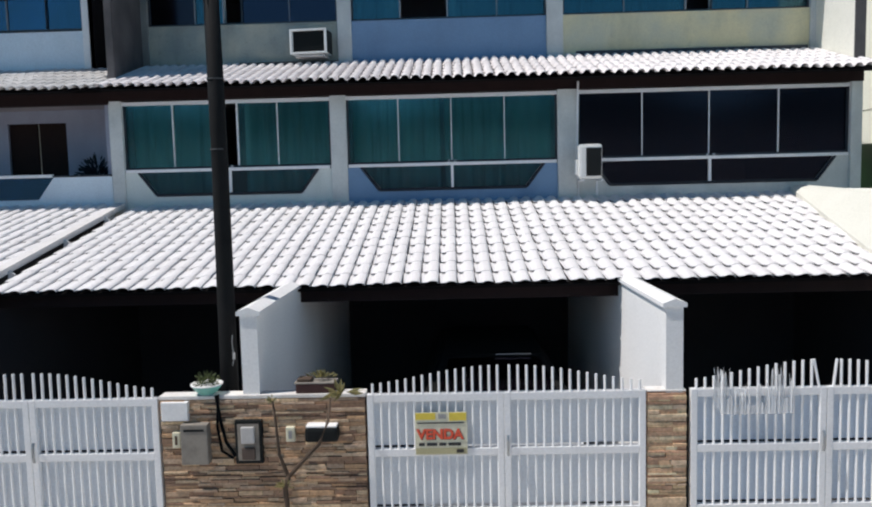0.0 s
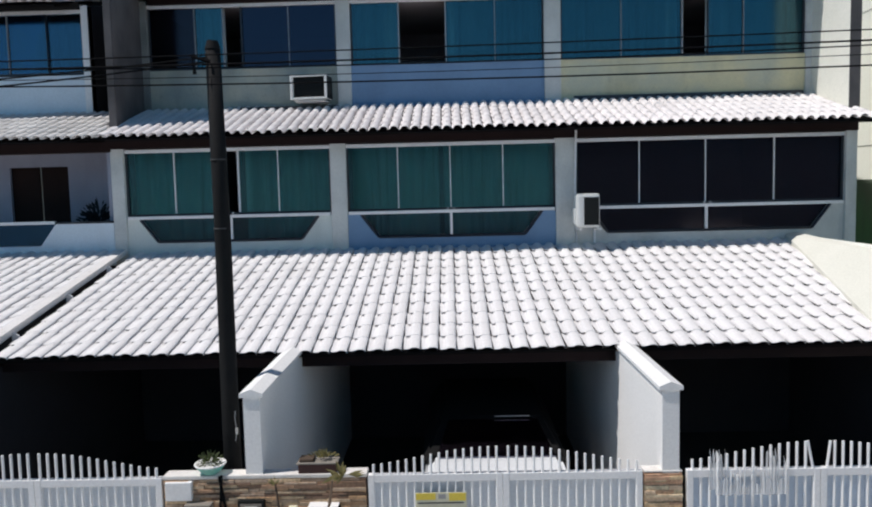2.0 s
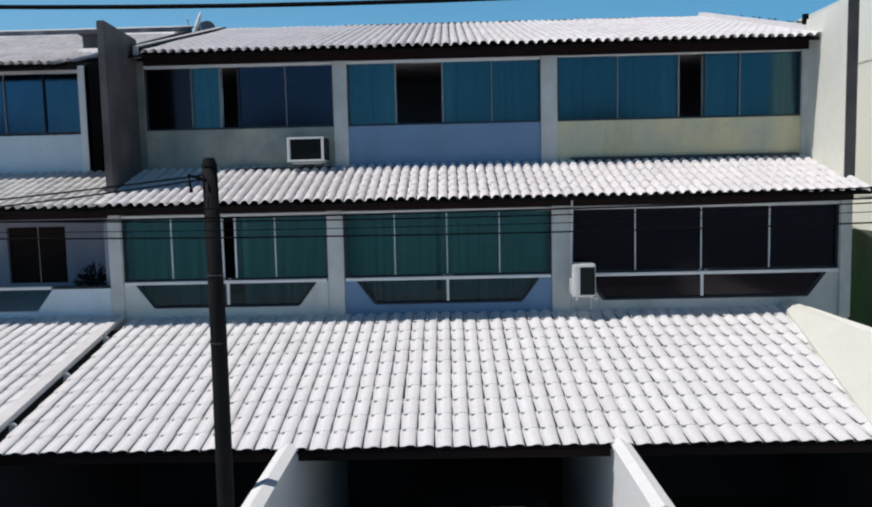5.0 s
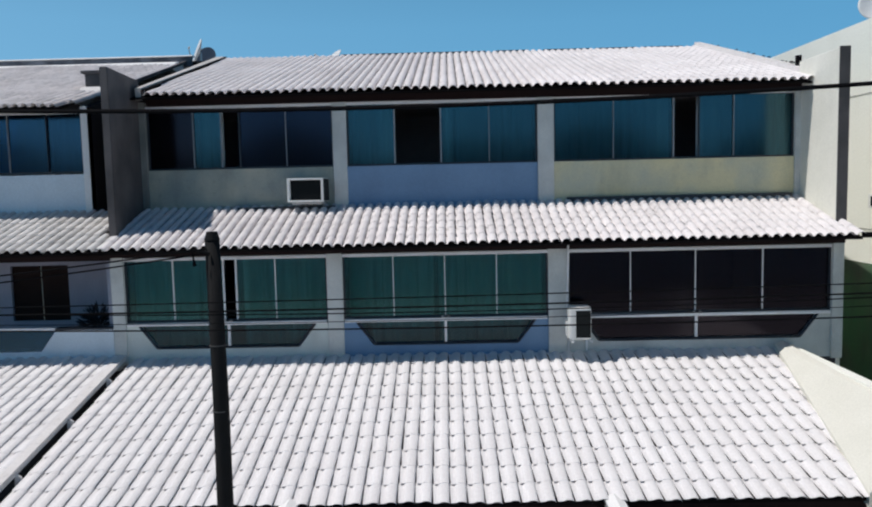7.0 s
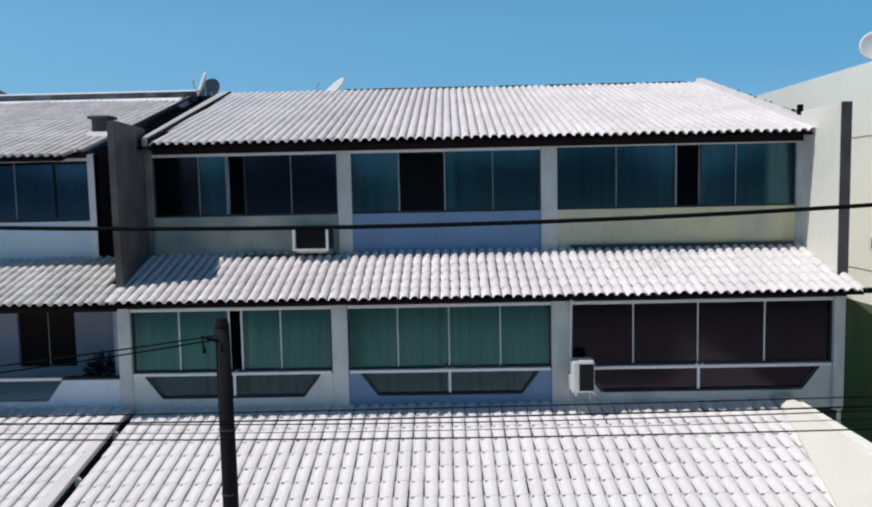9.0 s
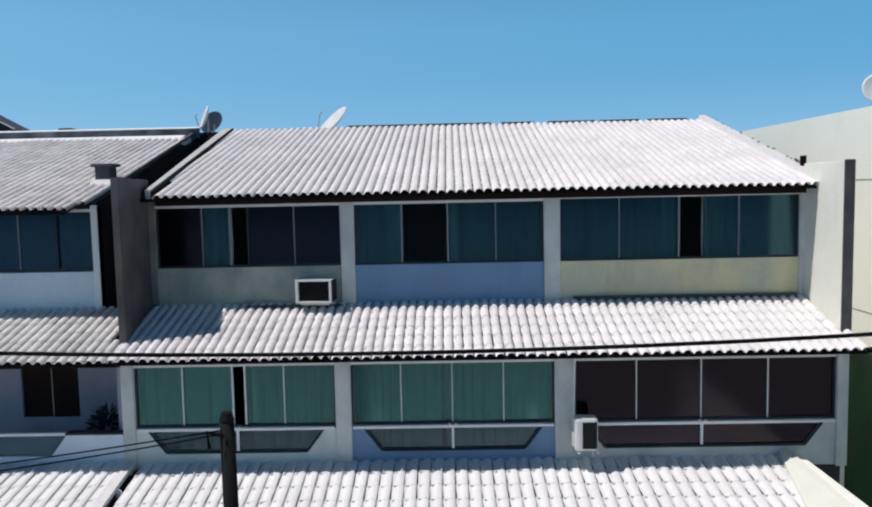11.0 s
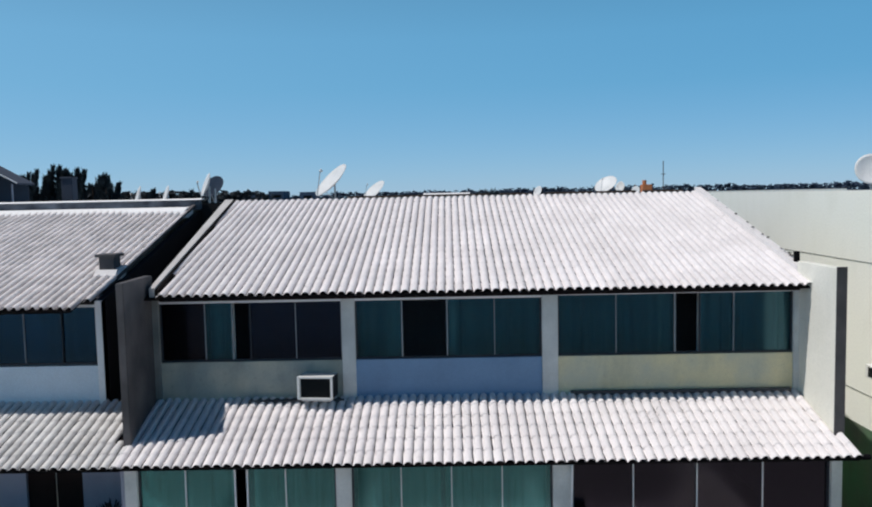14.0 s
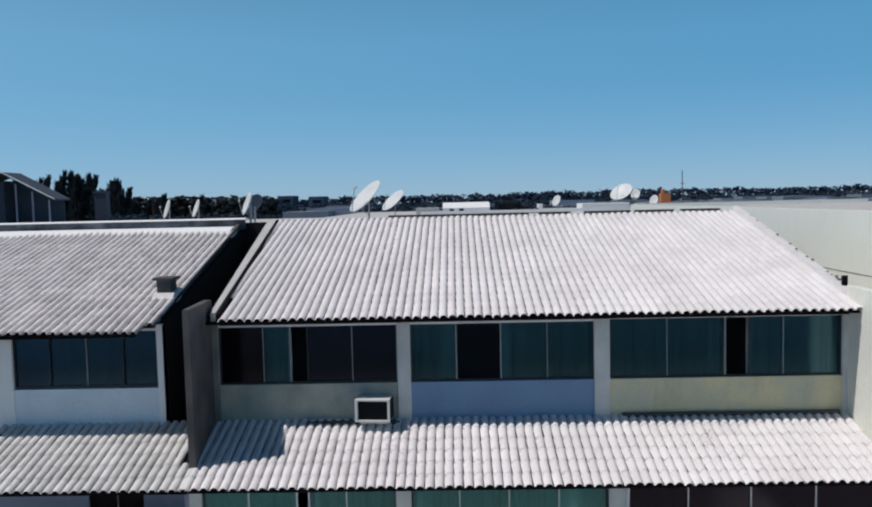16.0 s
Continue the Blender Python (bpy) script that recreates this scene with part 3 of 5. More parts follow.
for xl, xr, paint in BAYS:
    pts = [(xl, 3.12), (xr, 3.12), (xr, 3.84), (xr - 0.22, 3.84), (xr - 0.5, 3.47), (xl + 0.5, 3.47), (xl + 0.22, 3.84), (xl, 3.84)]
    part("breast_wall", prism(pts, "y", 12.0, 12.15), paint, house)
for a, b in ((-5.52, -5.31), (-1.95, -1.69), (1.68, 2.01), (6.28, 6.46)):
    part("column", boxes((a, b, 11.96, 12.16, 3.1, 5.1), bevel=0.012), M["column"], house)
part("beam", boxes((-5.5, 6.46, 11.94, 12.12, 4.99, 5.2), bevel=0.006), M["wood"], house, "dark stained timber beam under the eave")

# second-floor fronts, set back
for xl, xr, paint in ((-5.34, -1.98, M["cream"]), (-1.73, 1.69, M["blue"]), (1.98, 6.25, M["ochre"])):
    part("breast_wall", boxes((xl, xr, 13.36, 13.5, 5.55, 6.41)), paint, house)
    part("window_sill", boxes((xl, xr, 13.345, 13.5, 6.41, 6.44), bevel=0.005), paint, house)
for a, b in ((-5.63, -5.34), (-1.98, -1.73), (1.69, 1.98), (6.25, 6.37)):
    part("column", boxes((a, b, 13.32, 13.52, 5.5, 7.66), bevel=0.012), M["column"] if a > -5 else M["fin_mid"], house)
part("beam", boxes((-5.3, 6.37, 13.3, 13.48, 7.58, 7.8), bevel=0.006), M["wood"], house, "dark stained timber beam under the eave")
part("wall_plate", boxes((2.2, 6.2, 13.28, 13.36, 5.72, 5.8), bevel=0.01), M["darkframe"], house, "dark strip along the roof")

# Added dark strip where the eave and air conditioner shade the tiles.
part("flashing", boxes((-3.7, -1.95, 13.17, 13.36, 5.69, 5.745), bevel=0.012), M["fin"], house, "added dark strip standing in for the eave shade")

# fins between the homes
fin = bmesh.new()
lo = [fin.verts.new((x, y, 5.2)) for x, y in ((-5.49, 11.94), (-5.36, 11.94), (-5.46, 13.42), (-5.62, 13.42))]
hi = [fin.verts.new((v.co.x, v.co.y, 8.08 if k < 2 else 8.06)) for k, v in enumerate(lo)]
fin.faces.new(lo[::-1]), fin.faces.new(hi)
for k in range(4):
    fin.faces.new((lo[k], lo[(k + 1) % 4], hi[(k + 1) % 4], hi[k]))
bmesh.ops.bevel(fin, geom=fin.edges[:], offset=0.012, segments=2, affect="EDGES")
part("fin_wall", fin, M["fin"], house, "stained grey render fin wall, darkened for shade")
part("fin_wall", boxes((6.34, 6.5, 12.03, 13.42, 5.2, 8.1), bevel=0.012), M["fin_white"], house, "cream rendered fin wall")
part("verge", hexa(((-5.36, 13.0, 7.66), (-5.26, 13.0, 7.66), (-5.51, 19.1, 9.27), (-5.72, 19.1, 9.27)), ((-5.36, 13.0, 7.87), (-5.26, 13.0, 7.87), (-5.51, 19.1, 9.44), (-5.72, 19.1, 9.44))), M["cement"], house, "grey cement roof verge")
# Black strip laid over the tiles to draw the verge's shadow gap.
part("verge_flashing", hexa(((-5.262, 13.0, 7.7), (-5.2, 13.0, 7.7), (-5.45, 19.05, 9.3), (-5.512, 19.05, 9.3)), ((-5.262, 13.0, 7.84), (-5.2, 13.0, 7.845), (-5.45, 19.05, 9.43), (-5.512, 19.05, 9.425))), M["deck"], house, "black strip standing in for the shadow gap beside the verge")
part("verge", prism([(13.42, 7.8), (19.2, 9.33), (19.2, 9.51), (13.42, 8.0)], "x", 6.34, 6.5), M["mortar"], house, "white mortared gable edge with mouldy black specks")
moss = random.Random(12)
for k in range(16):
    y = 13.6 + 5.2 * moss.random()
    z = 8.03 + (y - 13.42) * 0.261
    r = moss.uniform(0.015, 0.04)
    part("moss_clump", lathe([(0.0, 0.0), (r, 0.004), (r * 0.8, r * 0.5), (0.0, r * 0.7)], (6.47 + moss.uniform(-0.03, 0.02), y, z - 0.012), 7), M["shade_and_mould"], house)
# Thin darker strip over the fin's front face.
part("fin_front", boxes((6.335, 6.505, 12.005, 12.028, 5.2, 8.12), bevel=0.004), M["fin"], house, "dark front edge")
part("pipe_end", tube([(6.45, 13.7, 8.02), (6.45, 13.7, 8.25)], 0.055, 12), M["rubber"], house)

tile_roof(house, "lower roof of white painted interlocking tiles", -5.245, 5.474, EAVE1, TOP1, 0.20225, 11, 0.126, 0.034, M["tile"], 6, 1, lift=0.007, slit=0.015, pan=0.024)
tile_roof(house, "middle roof of white painted barrel tiles", -5.818, 6.486, EAVE2, TOP2, 0.162, 6, 0.118, 0.056, M["tile_up"], 3, 2, lift=0.011, jitter=1.0, slit=0.016, pan=0.013, edge=lambda y: -5.36 - (0.1 if y > 11.8 else 0.0) - max(0.0, y - 12.1) * 0.17)
tile_roof(house, "upper roof of white painted barrel tiles", -5.53, 6.354, EAVE3, TOP3, 0.161, 18, 0.118, 0.056, M["tile_up"], 4, 3, lift=0.006, jitter=0.7, slit=0.016, pan=0.009, edge=lambda y: -5.216 - 0.0474 * (y - 13.6))
part("gutter_end", tube([(6.47, 11.45, 5.15), (6.62, 11.45, 5.15)], 0.045, 12), M["rubber"], house)

# lower roof's right edge, a splayed mortar fillet up to the boundary wall
fil = bmesh.new()
q = [fil.verts.new(p) for p in ((5.36, 11.98, 3.36), (4.74, 7.98, 2.5), (5.5, 7.98, 3.24), (5.5, 11.98, 3.4), (5.36, 11.98, 3.2), (4.74, 7.98, 2.3), (5.5, 7.98, 2.3), (5.5, 11.98, 3.2))]
for f in ((0, 1, 2, 3), (7, 6, 5, 4), (1, 0, 4, 5), (2, 1, 5, 6), (3, 2, 6, 7), (0, 3, 7, 4)):
    fil.faces.new([q[i] for i in f])
part("mortar_fillet", fil, M["cementcream"], house, "cream cement fillet beside the tiles")
part("boundary_wall", boxes((5.5, 5.66, 6.3, 11.98, 0, 3.34), bevel=0.015), M["lime"], house, "cream boundary wall")

# Added dark panel over the pale boundary wall, in place of garage shade.
part("wall_lining", boxes((5.46, 5.497, 8.2, 11.98, 0.1, 2.3)), M["garage"], house, "added dark panel standing in for shade in the end garage")

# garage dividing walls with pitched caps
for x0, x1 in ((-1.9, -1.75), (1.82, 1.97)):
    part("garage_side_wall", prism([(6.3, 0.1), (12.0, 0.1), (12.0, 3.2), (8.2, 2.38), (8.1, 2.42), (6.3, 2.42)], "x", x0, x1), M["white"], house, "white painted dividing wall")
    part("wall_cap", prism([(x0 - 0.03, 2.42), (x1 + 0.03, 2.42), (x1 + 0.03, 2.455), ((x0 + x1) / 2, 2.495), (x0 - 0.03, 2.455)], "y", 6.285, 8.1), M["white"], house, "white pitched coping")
part("garage_side_wall", prism([(6.5, 0.1), (12.0, 0.1), (12.0, 3.2), (8.2, 2.36), (6.5, 2.36)], "x", -5.36, -5.24), M["garage"], house, "grey rendered dividing wall, darkened for shade")
for a, b in ((-5.22, -1.9), (-1.75, 1.82), (1.97, 5.5)):
    part("eave_beam", boxes((a, b, 8.2, 8.34, 2.24, 2.4), bevel=0.006), M["wood"], house, "dark timber beam under the garage eave")


# ---- windows ----
def window(parent, name, y, edges, z0, z1, glasses, gap=None, head=0.055, deep=0.06, label="", pulls=()):
    """A sliding window: an outer frame, a white head bar, uprights and one pane to each bay but the opened one."""
    bm = bmesh.new()
    x0, x1 = edges[0], edges[-1]
    for r in ((x0, x0 + 0.03, y, y + deep, z0, z1), (x1 - 0.03, x1, y, y + deep, z0, z1), (x0 + 0.03, x1 - 0.03, y, y + deep, z0, z0 + 0.035)):
        box(bm, *r)
    w = part(name, bm, M["darkframe"], parent, label)
    part("head_bar", boxes((x0, x1, y - 0.03, y + deep, z1, z1 + head), bevel=0.004), M["frame"], w, "white aluminium bar")
    for i, x in enumerate(edges[1:-1], 1):
        thick = (0.013 if y < 13 else 0.011) if gap is None or i not in (gap, gap + 1) else 0.024
        # Upper-storey mullions take a darker copy of the frame colour.
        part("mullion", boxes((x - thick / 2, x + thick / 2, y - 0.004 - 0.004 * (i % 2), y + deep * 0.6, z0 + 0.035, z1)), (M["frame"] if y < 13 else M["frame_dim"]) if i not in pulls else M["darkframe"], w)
    for i, (a, b) in enumerate(zip(edges, edges[1:])):
        if i != gap:
            part("pane", boxes((a + 0.009 + 0.021 * (i == 0), b - 0.009 - 0.021 * (i == len(edges) - 2), y + 0.03 + 0.012 * (i % 2), y + 0.036 + 0.012 * (i % 2), z0 + 0.035, z1)), glasses[i], w)
    return w


def apron_light(parent, xl, xr, mid, g):
    """The trapezoid light below a first-floor window, with its rail and stub upright."""
    y = 11.985
    bm = bmesh.new()
    tl, tr, bl, br, zt, zb = xl + 0.22, xr - 0.22, xl + 0.5, xr - 0.5, 3.84, 3.47
    for (xa, za), (xb, zb2) in (((tl, zt), (bl, zb)), ((bl, zb), (br, zb)), ((br, zb), (tr, zt))):
        tube([(xa, y, za), (xb, y, zb2)], 0.024, 4, bm)
    w = part("apron_window", bm, M["darkframe"], parent, "dark framed trapezoid light below the window")
    part("rail", boxes((xl + 0.02, xr - 0.02, y - 0.03, y + 0.05, 3.84, 3.89), bevel=0.006), M["frame"], w, "white aluminium rail")
    part("mullion", boxes((mid - 0.02, mid + 0.02, y - 0.012, y + 0.03, zb + 0.02, zt)), M["frame"], w)
    part("pane", prism([(tl + 0.03, zt), (bl + 0.02, zb + 0.02), (br - 0.02, zb + 0.02), (tr - 0.03, zt)], "y", y + 0.035, y + 0.041), g, w)
    for s in (-0.05, 0.05):
        part("latch", boxes((mid + s - 0.02, mid + s + 0.02, y - 0.05, y - 0.03, 3.89, 3.93), bevel=0.004), M["metal"], w)
    return w


GG, GB, GD = M["glass_green"], M["glass_blue"], M["glass_dark"]
window(house, "window", 12.03, (-5.31, -4.51, -3.67, -3.46, -2.81, -1.95), 3.89, 4.92, (GG,) * 5, gap=2, label="green tinted sliding window, slid slightly open")
window(house, "window", 12.03, (-1.69, -0.86, -0.01, 0.84, 1.68), 3.89, 4.92, (GG,) * 4, label="green tinted sliding window with drawn curtains")
window(house, "window", 12.03, (2.01, 3.03, 4.09, 5.18, 6.28), 3.89, 4.92, (GD,) * 4, label="smoked glass sliding window")
apron_light(house, -5.31, -1.95, -3.6, M["glass_apron"])
apron_light(house, -1.69, 1.68, -0.01, M["glass_apron"])
apron_light(house, 2.01, 6.28, 4.09, GD)
window(house, "window", 13.39, (-5.34, -4.51, -4.0, -3.67, -2.83, -1.98), 6.44, 7.53, (GD, GB, GB, M["glass_ink"], M["glass_ink"]), gap=2, label="dark tinted sliding window, partly open", pulls=(3,))
window(house, "window", 13.39, (-1.73, -0.87, -0.04, 0.83, 1.69), 6.44, 7.53, (GB,) * 4, gap=1, label="blue-green tinted sliding window with one leaf open")
window(house, "window", 13.39, (1.98, 3.05, 4.12, 4.57, 5.19, 6.25), 6.44, 7.56, (GB,) * 5, gap=2, label="blue-green tinted sliding window with a narrow gap open", pulls=(3,))


def curtain(x0, x1, y, z0, z1, seed, label="pale cloth curtain hanging behind tinted glass"):
    rng = random.Random(seed)
    n = max(8, int((x1 - x0) / 0.03))
    bm = bmesh.new()
    ph, k = rng.uniform(0, 6), rng.uniform(20, 27)
    rows = []
    for z, amp in ((z0, 0.095), ((z0 + z1) / 2, 0.085), (z1, 0.04)):
        rows.append([bm.verts.new((x0 + (x1 - x0) * i / n, y + amp * math.sin(ph + k * (x1 - x0) * i / n + 1.6 * math.sin(5.3 * (x1 - x0) * i / n + ph)), z)) for i in range(n + 1)])
    for a, b in zip(rows, rows[1:]):
        for i in range(n):
            bm.faces.new((a[i], a[i + 1], b[i + 1], b[i]))
    geom = bmesh.ops.extrude_face_region(bm, geom=bm.faces[:])
    bmesh.ops.translate(bm, verts=[v for v in geom["geom"] if isinstance(v, bmesh.types.BMVert)], vec=(0, 0.006, 0))
    bmesh.ops.recalc_face_normals(bm, faces=bm.faces)
    return solo("curtain", bm, M["curtain"], label, "curtain", group="window curtains", smooth=True)


for k, (a, b) in enumerate(((-5.25, -3.72), (-3.4, -2.0), (-1.62, -0.2), (-0.12, 1.6))):
    curtain(a, b, 12.28, 3.06, 4.98, k + 10)
for k, (a, b) in enumerate(((-4.48, -4.02), (-1.66, -0.92), (0.0, 1.62), (2.05, 4.08), (4.6, 6.2))):
    curtain(a, b, 13.64, 5.62, 7.56, k + 30)

curtain(-9.24, -7.22, 13.64, 5.6, 7.56, 41)
curtain(-7.1, -6.56, 13.64, 5.6, 7.56, 42)

# ---- neighbouring house with balcony ----
near = thing("neighbour_house", (-8, 12, 0), "pale blue terraced home with a balcony and weathered tiled roofs", "house")
Z0, Z1 = -13.2, -6.4
# Passage side of the neighbour: shade is put into the wall's black.
part("side_wall", prism([(13.36, 0), (19.2, 0), (19.2, 9.17), (13.36, 7.6)], "x", Z1 - 0.12, Z1), M["shade_and_mould"], near, "side wall coloured black for the passage shade")
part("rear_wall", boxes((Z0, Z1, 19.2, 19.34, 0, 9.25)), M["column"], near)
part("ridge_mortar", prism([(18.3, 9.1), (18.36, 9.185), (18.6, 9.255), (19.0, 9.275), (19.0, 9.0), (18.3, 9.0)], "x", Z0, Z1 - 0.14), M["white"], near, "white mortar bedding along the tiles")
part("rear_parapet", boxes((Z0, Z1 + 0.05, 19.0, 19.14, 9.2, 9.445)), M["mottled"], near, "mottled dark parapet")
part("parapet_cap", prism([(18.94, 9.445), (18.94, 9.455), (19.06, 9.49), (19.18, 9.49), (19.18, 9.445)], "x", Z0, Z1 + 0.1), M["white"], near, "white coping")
# Added black panel in place of the dark at the passage's far end.
part("passage_end_wall", boxes((-6.52, -5.67, 19.2, 19.32, 0, 9.36)), M["shade_and_mould"], near)
part("breast_wall", boxes((Z0, Z1 - 0.12, 13.36, 13.5, 5.55, 6.41)), M["greyblue"], near)
part("jamb", boxes((Z1 - 0.12, Z1, 13.34, 13.52, 5.55, 7.62), bevel=0.006), M["white"], near)
window(near, "window", 13.39, (-9.3, -8.6, -7.89, -7.18, -6.52), 6.43, 7.5, (M["glass_navy"],) * 4, label="blue tinted sliding window", pulls=(1, 3))
part("inner_wall", boxes((Z0, Z1 - 0.12, 15.6, 15.7, 5.5, 7.6)), M["room"], near)
part("floor_slab", boxes((Z0, Z1 - 0.12, 13.5, 19.2, 5.4, 5.55)), M["room"], near)
part("storey_ceiling", boxes((Z0, Z1 - 0.12, 13.5, 19.2, 7.6, 7.66)), M["room"], near)
part("beam", boxes((Z0, Z1 - 0.13, 13.3, 13.46, 7.56, 7.66)), M["shade_and_mould"], near)
part("pier", boxes((-9.6, -9.3, 13.33, 13.5, 5.55, 7.6)), M["white"], near)
# balcony storey
part("balcony_wall", prism([(-6.76, 3.44), (-6.49, 3.8), (-5.53, 3.8), (-5.53, 3.1), (-9.6, 3.1), (-9.6, 3.44)], "y", 11.98, 12.14), M["greyblue"], near)
part("balcony_coping", boxes((-6.5, -5.53, 11.97, 12.16, 3.8, 3.83)), M["darkframe"], near)
part("balcony_rail", boxes((-9.6, -6.5, 11.95, 12.02, 3.8, 3.85), bevel=0.006), M["frame"], near, "white rail")
part("balcony_glass", prism([(-6.78, 3.45), (-6.52, 3.8), (-9.6, 3.8), (-9.6, 3.45)], "y", 12.03, 12.04), M["glass_navy"], near, "blue tinted balustrade glass")
# Balcony recess walls use the darker copy to stand for shade.
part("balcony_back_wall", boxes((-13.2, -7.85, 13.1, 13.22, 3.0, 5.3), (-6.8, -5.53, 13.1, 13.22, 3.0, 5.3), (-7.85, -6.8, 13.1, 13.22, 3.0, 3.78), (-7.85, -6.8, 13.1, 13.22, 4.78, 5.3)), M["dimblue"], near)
part("balcony_window", boxes((-7.85, -7.35, 13.16, 13.2, 3.78, 4.78), (-7.3, -6.8, 13.14, 13.18, 3.78, 4.78)), M["door"], near, "dark wooden shutters")
part("balcony_floor", boxes((-13.2, -5.53, 12.14, 13.1, 2.9, 3.04)), M["paving"], near)
part("balcony_ceiling", boxes((-13.2, -5.53, 12.14, 13.3, 5.0, 5.06)), M["room"], near)
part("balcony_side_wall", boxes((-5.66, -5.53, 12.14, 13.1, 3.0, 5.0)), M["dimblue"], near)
part("beam", boxes((-9.6, -5.5, 11.94, 12.1, 4.95, 5.18)), M["wood"], near)
# Passage floor blackened for shade like its walls.
part("passage_floor", boxes((-6.4, -5.42, 13.3, 19.2, 3.0, 3.1)), M["shade_and_mould"], near)
part("garage_wall", boxes((-9.6, -5.36, 12.0, 12.14, 0, 3.1)), M["garage"], near)

tile_roof(near, "upper roof of weathered barrel tiles", -13.0, -6.47, (12.72, 7.53), (18.4, 9.107), 0.162, 16, 0.108, 0.066, M["tile_grey"], 6, 5, sag=-0.03, lift=0.01, jitter=0.7, slit=0.026, pan=0.014, right=lambda y: -6.47 - max(0.0, 14.3 - y) * 0.06, back=0.22)
tile_roof(near, "middle roof of white barrel tiles", -9.6, -5.38, (11.42, 5.12), (13.36, 5.7), 0.162, 6, 0.116, 0.056, M["tile_old"], 6, 6, lift=0.014, slit=0.018, pan=0.014, right=lambda y: -5.37 if y < 11.95 else -5.66)
tile_roof(near, "lower roof of white tiles", -9.495, -5.451, (8.0, 2.5), (12.0, 3.33), 0.2022, 11, 0.126, 0.034, M["tile"], 11, 7, lift=0.007, slit=0.015, pan=0.024)
part("verge", prism([(8.0, 2.46), (12.0, 3.29), (12.0, 3.37), (8.0, 2.54)], "x", -5.465, -5.335), M["mortar"], near, "flat white mortared roof verge")
# Black liner puts the shade of the narrow gap into its colour.
part("gap_lining", prism([(8.05, 2.3), (12.0, 3.14), (12.0, 3.2), (8.05, 2.36)], "x", -5.335, -5.2), M["deck"], near, "black gap between the two roofs")
for y, w in ((8.62, 0.05), (9.95, 0.06), (11.2, 0.04)):
    z = 2.36 + (y - 8.05) * 0.2127
    part("mortar_lump", hexa(((-5.34, y, z), (-5.24, y + 0.01, z), (-5.25, y + w, z + 0.01), (-5.34, y + w + 0.02, z + 0.01)), ((-5.335, y + 0.01, z + 0.15), (-5.26, y + 0.02, z + 0.1), (-5.265, y + w, z + 0.1), (-5.335, y + w, z + 0.15))), M["mortar"], near)
part("verge", prism([(14.2, 7.9), (19.0, 9.28), (19.0, 9.34), (14.2, 7.98)], "x", -6.54, -6.46), M["fin"], near, "dark stained roof verge")
part("mortar_bed", prism([(14.2, 7.9), (14.2, 8.0), (14.32, 8.1), (14.72, 8.16), (14.72, 7.9)], "x", -6.92, -6.5), M["mortar"], near, "white mortar below the vent stack")
chim = thing("vent_stack", (-6.7, 14.4, 8.0), "short dark rendered vent stack on the tiled roof", "chimney")
part("shaft", boxes((-6.87, -6.57, 14.35, 14.66, 7.95, 8.35), bevel=0.015), M["fin"], chim)
part("stack_cap", boxes((-6.93, -6.51, 14.31, 14.71, 8.35, 8.41), bevel=0.012), M["fin"], chim)

# ---- cream building across the side yard ----
cream = thing("cream_building", (12, 20, 0), "large pale lime rendered building with a plain side wall", "house")
part("wall", boxes((9.0, 9.2, 9.0, 42.0, 4.2, 9.35)), M["lime"], cream)
part("lower_wall", boxes((8.99, 9.2, 9.0, 42.0, 0, 4.2)), M["green"], cream, "green painted lower wall")
part("roof", boxes((9.2, 22, 9.0, 42.0, 9.0, 9.2)), M["cement"], cream)
part("parapet", boxes((9.2, 22, 41.8, 42.0, 9.2, 9.4)), M["lime"], cream)
part("front_wall", boxes((9.2, 22, 9.0, 9.2, 0, 9.35)), M["lime"], cream)

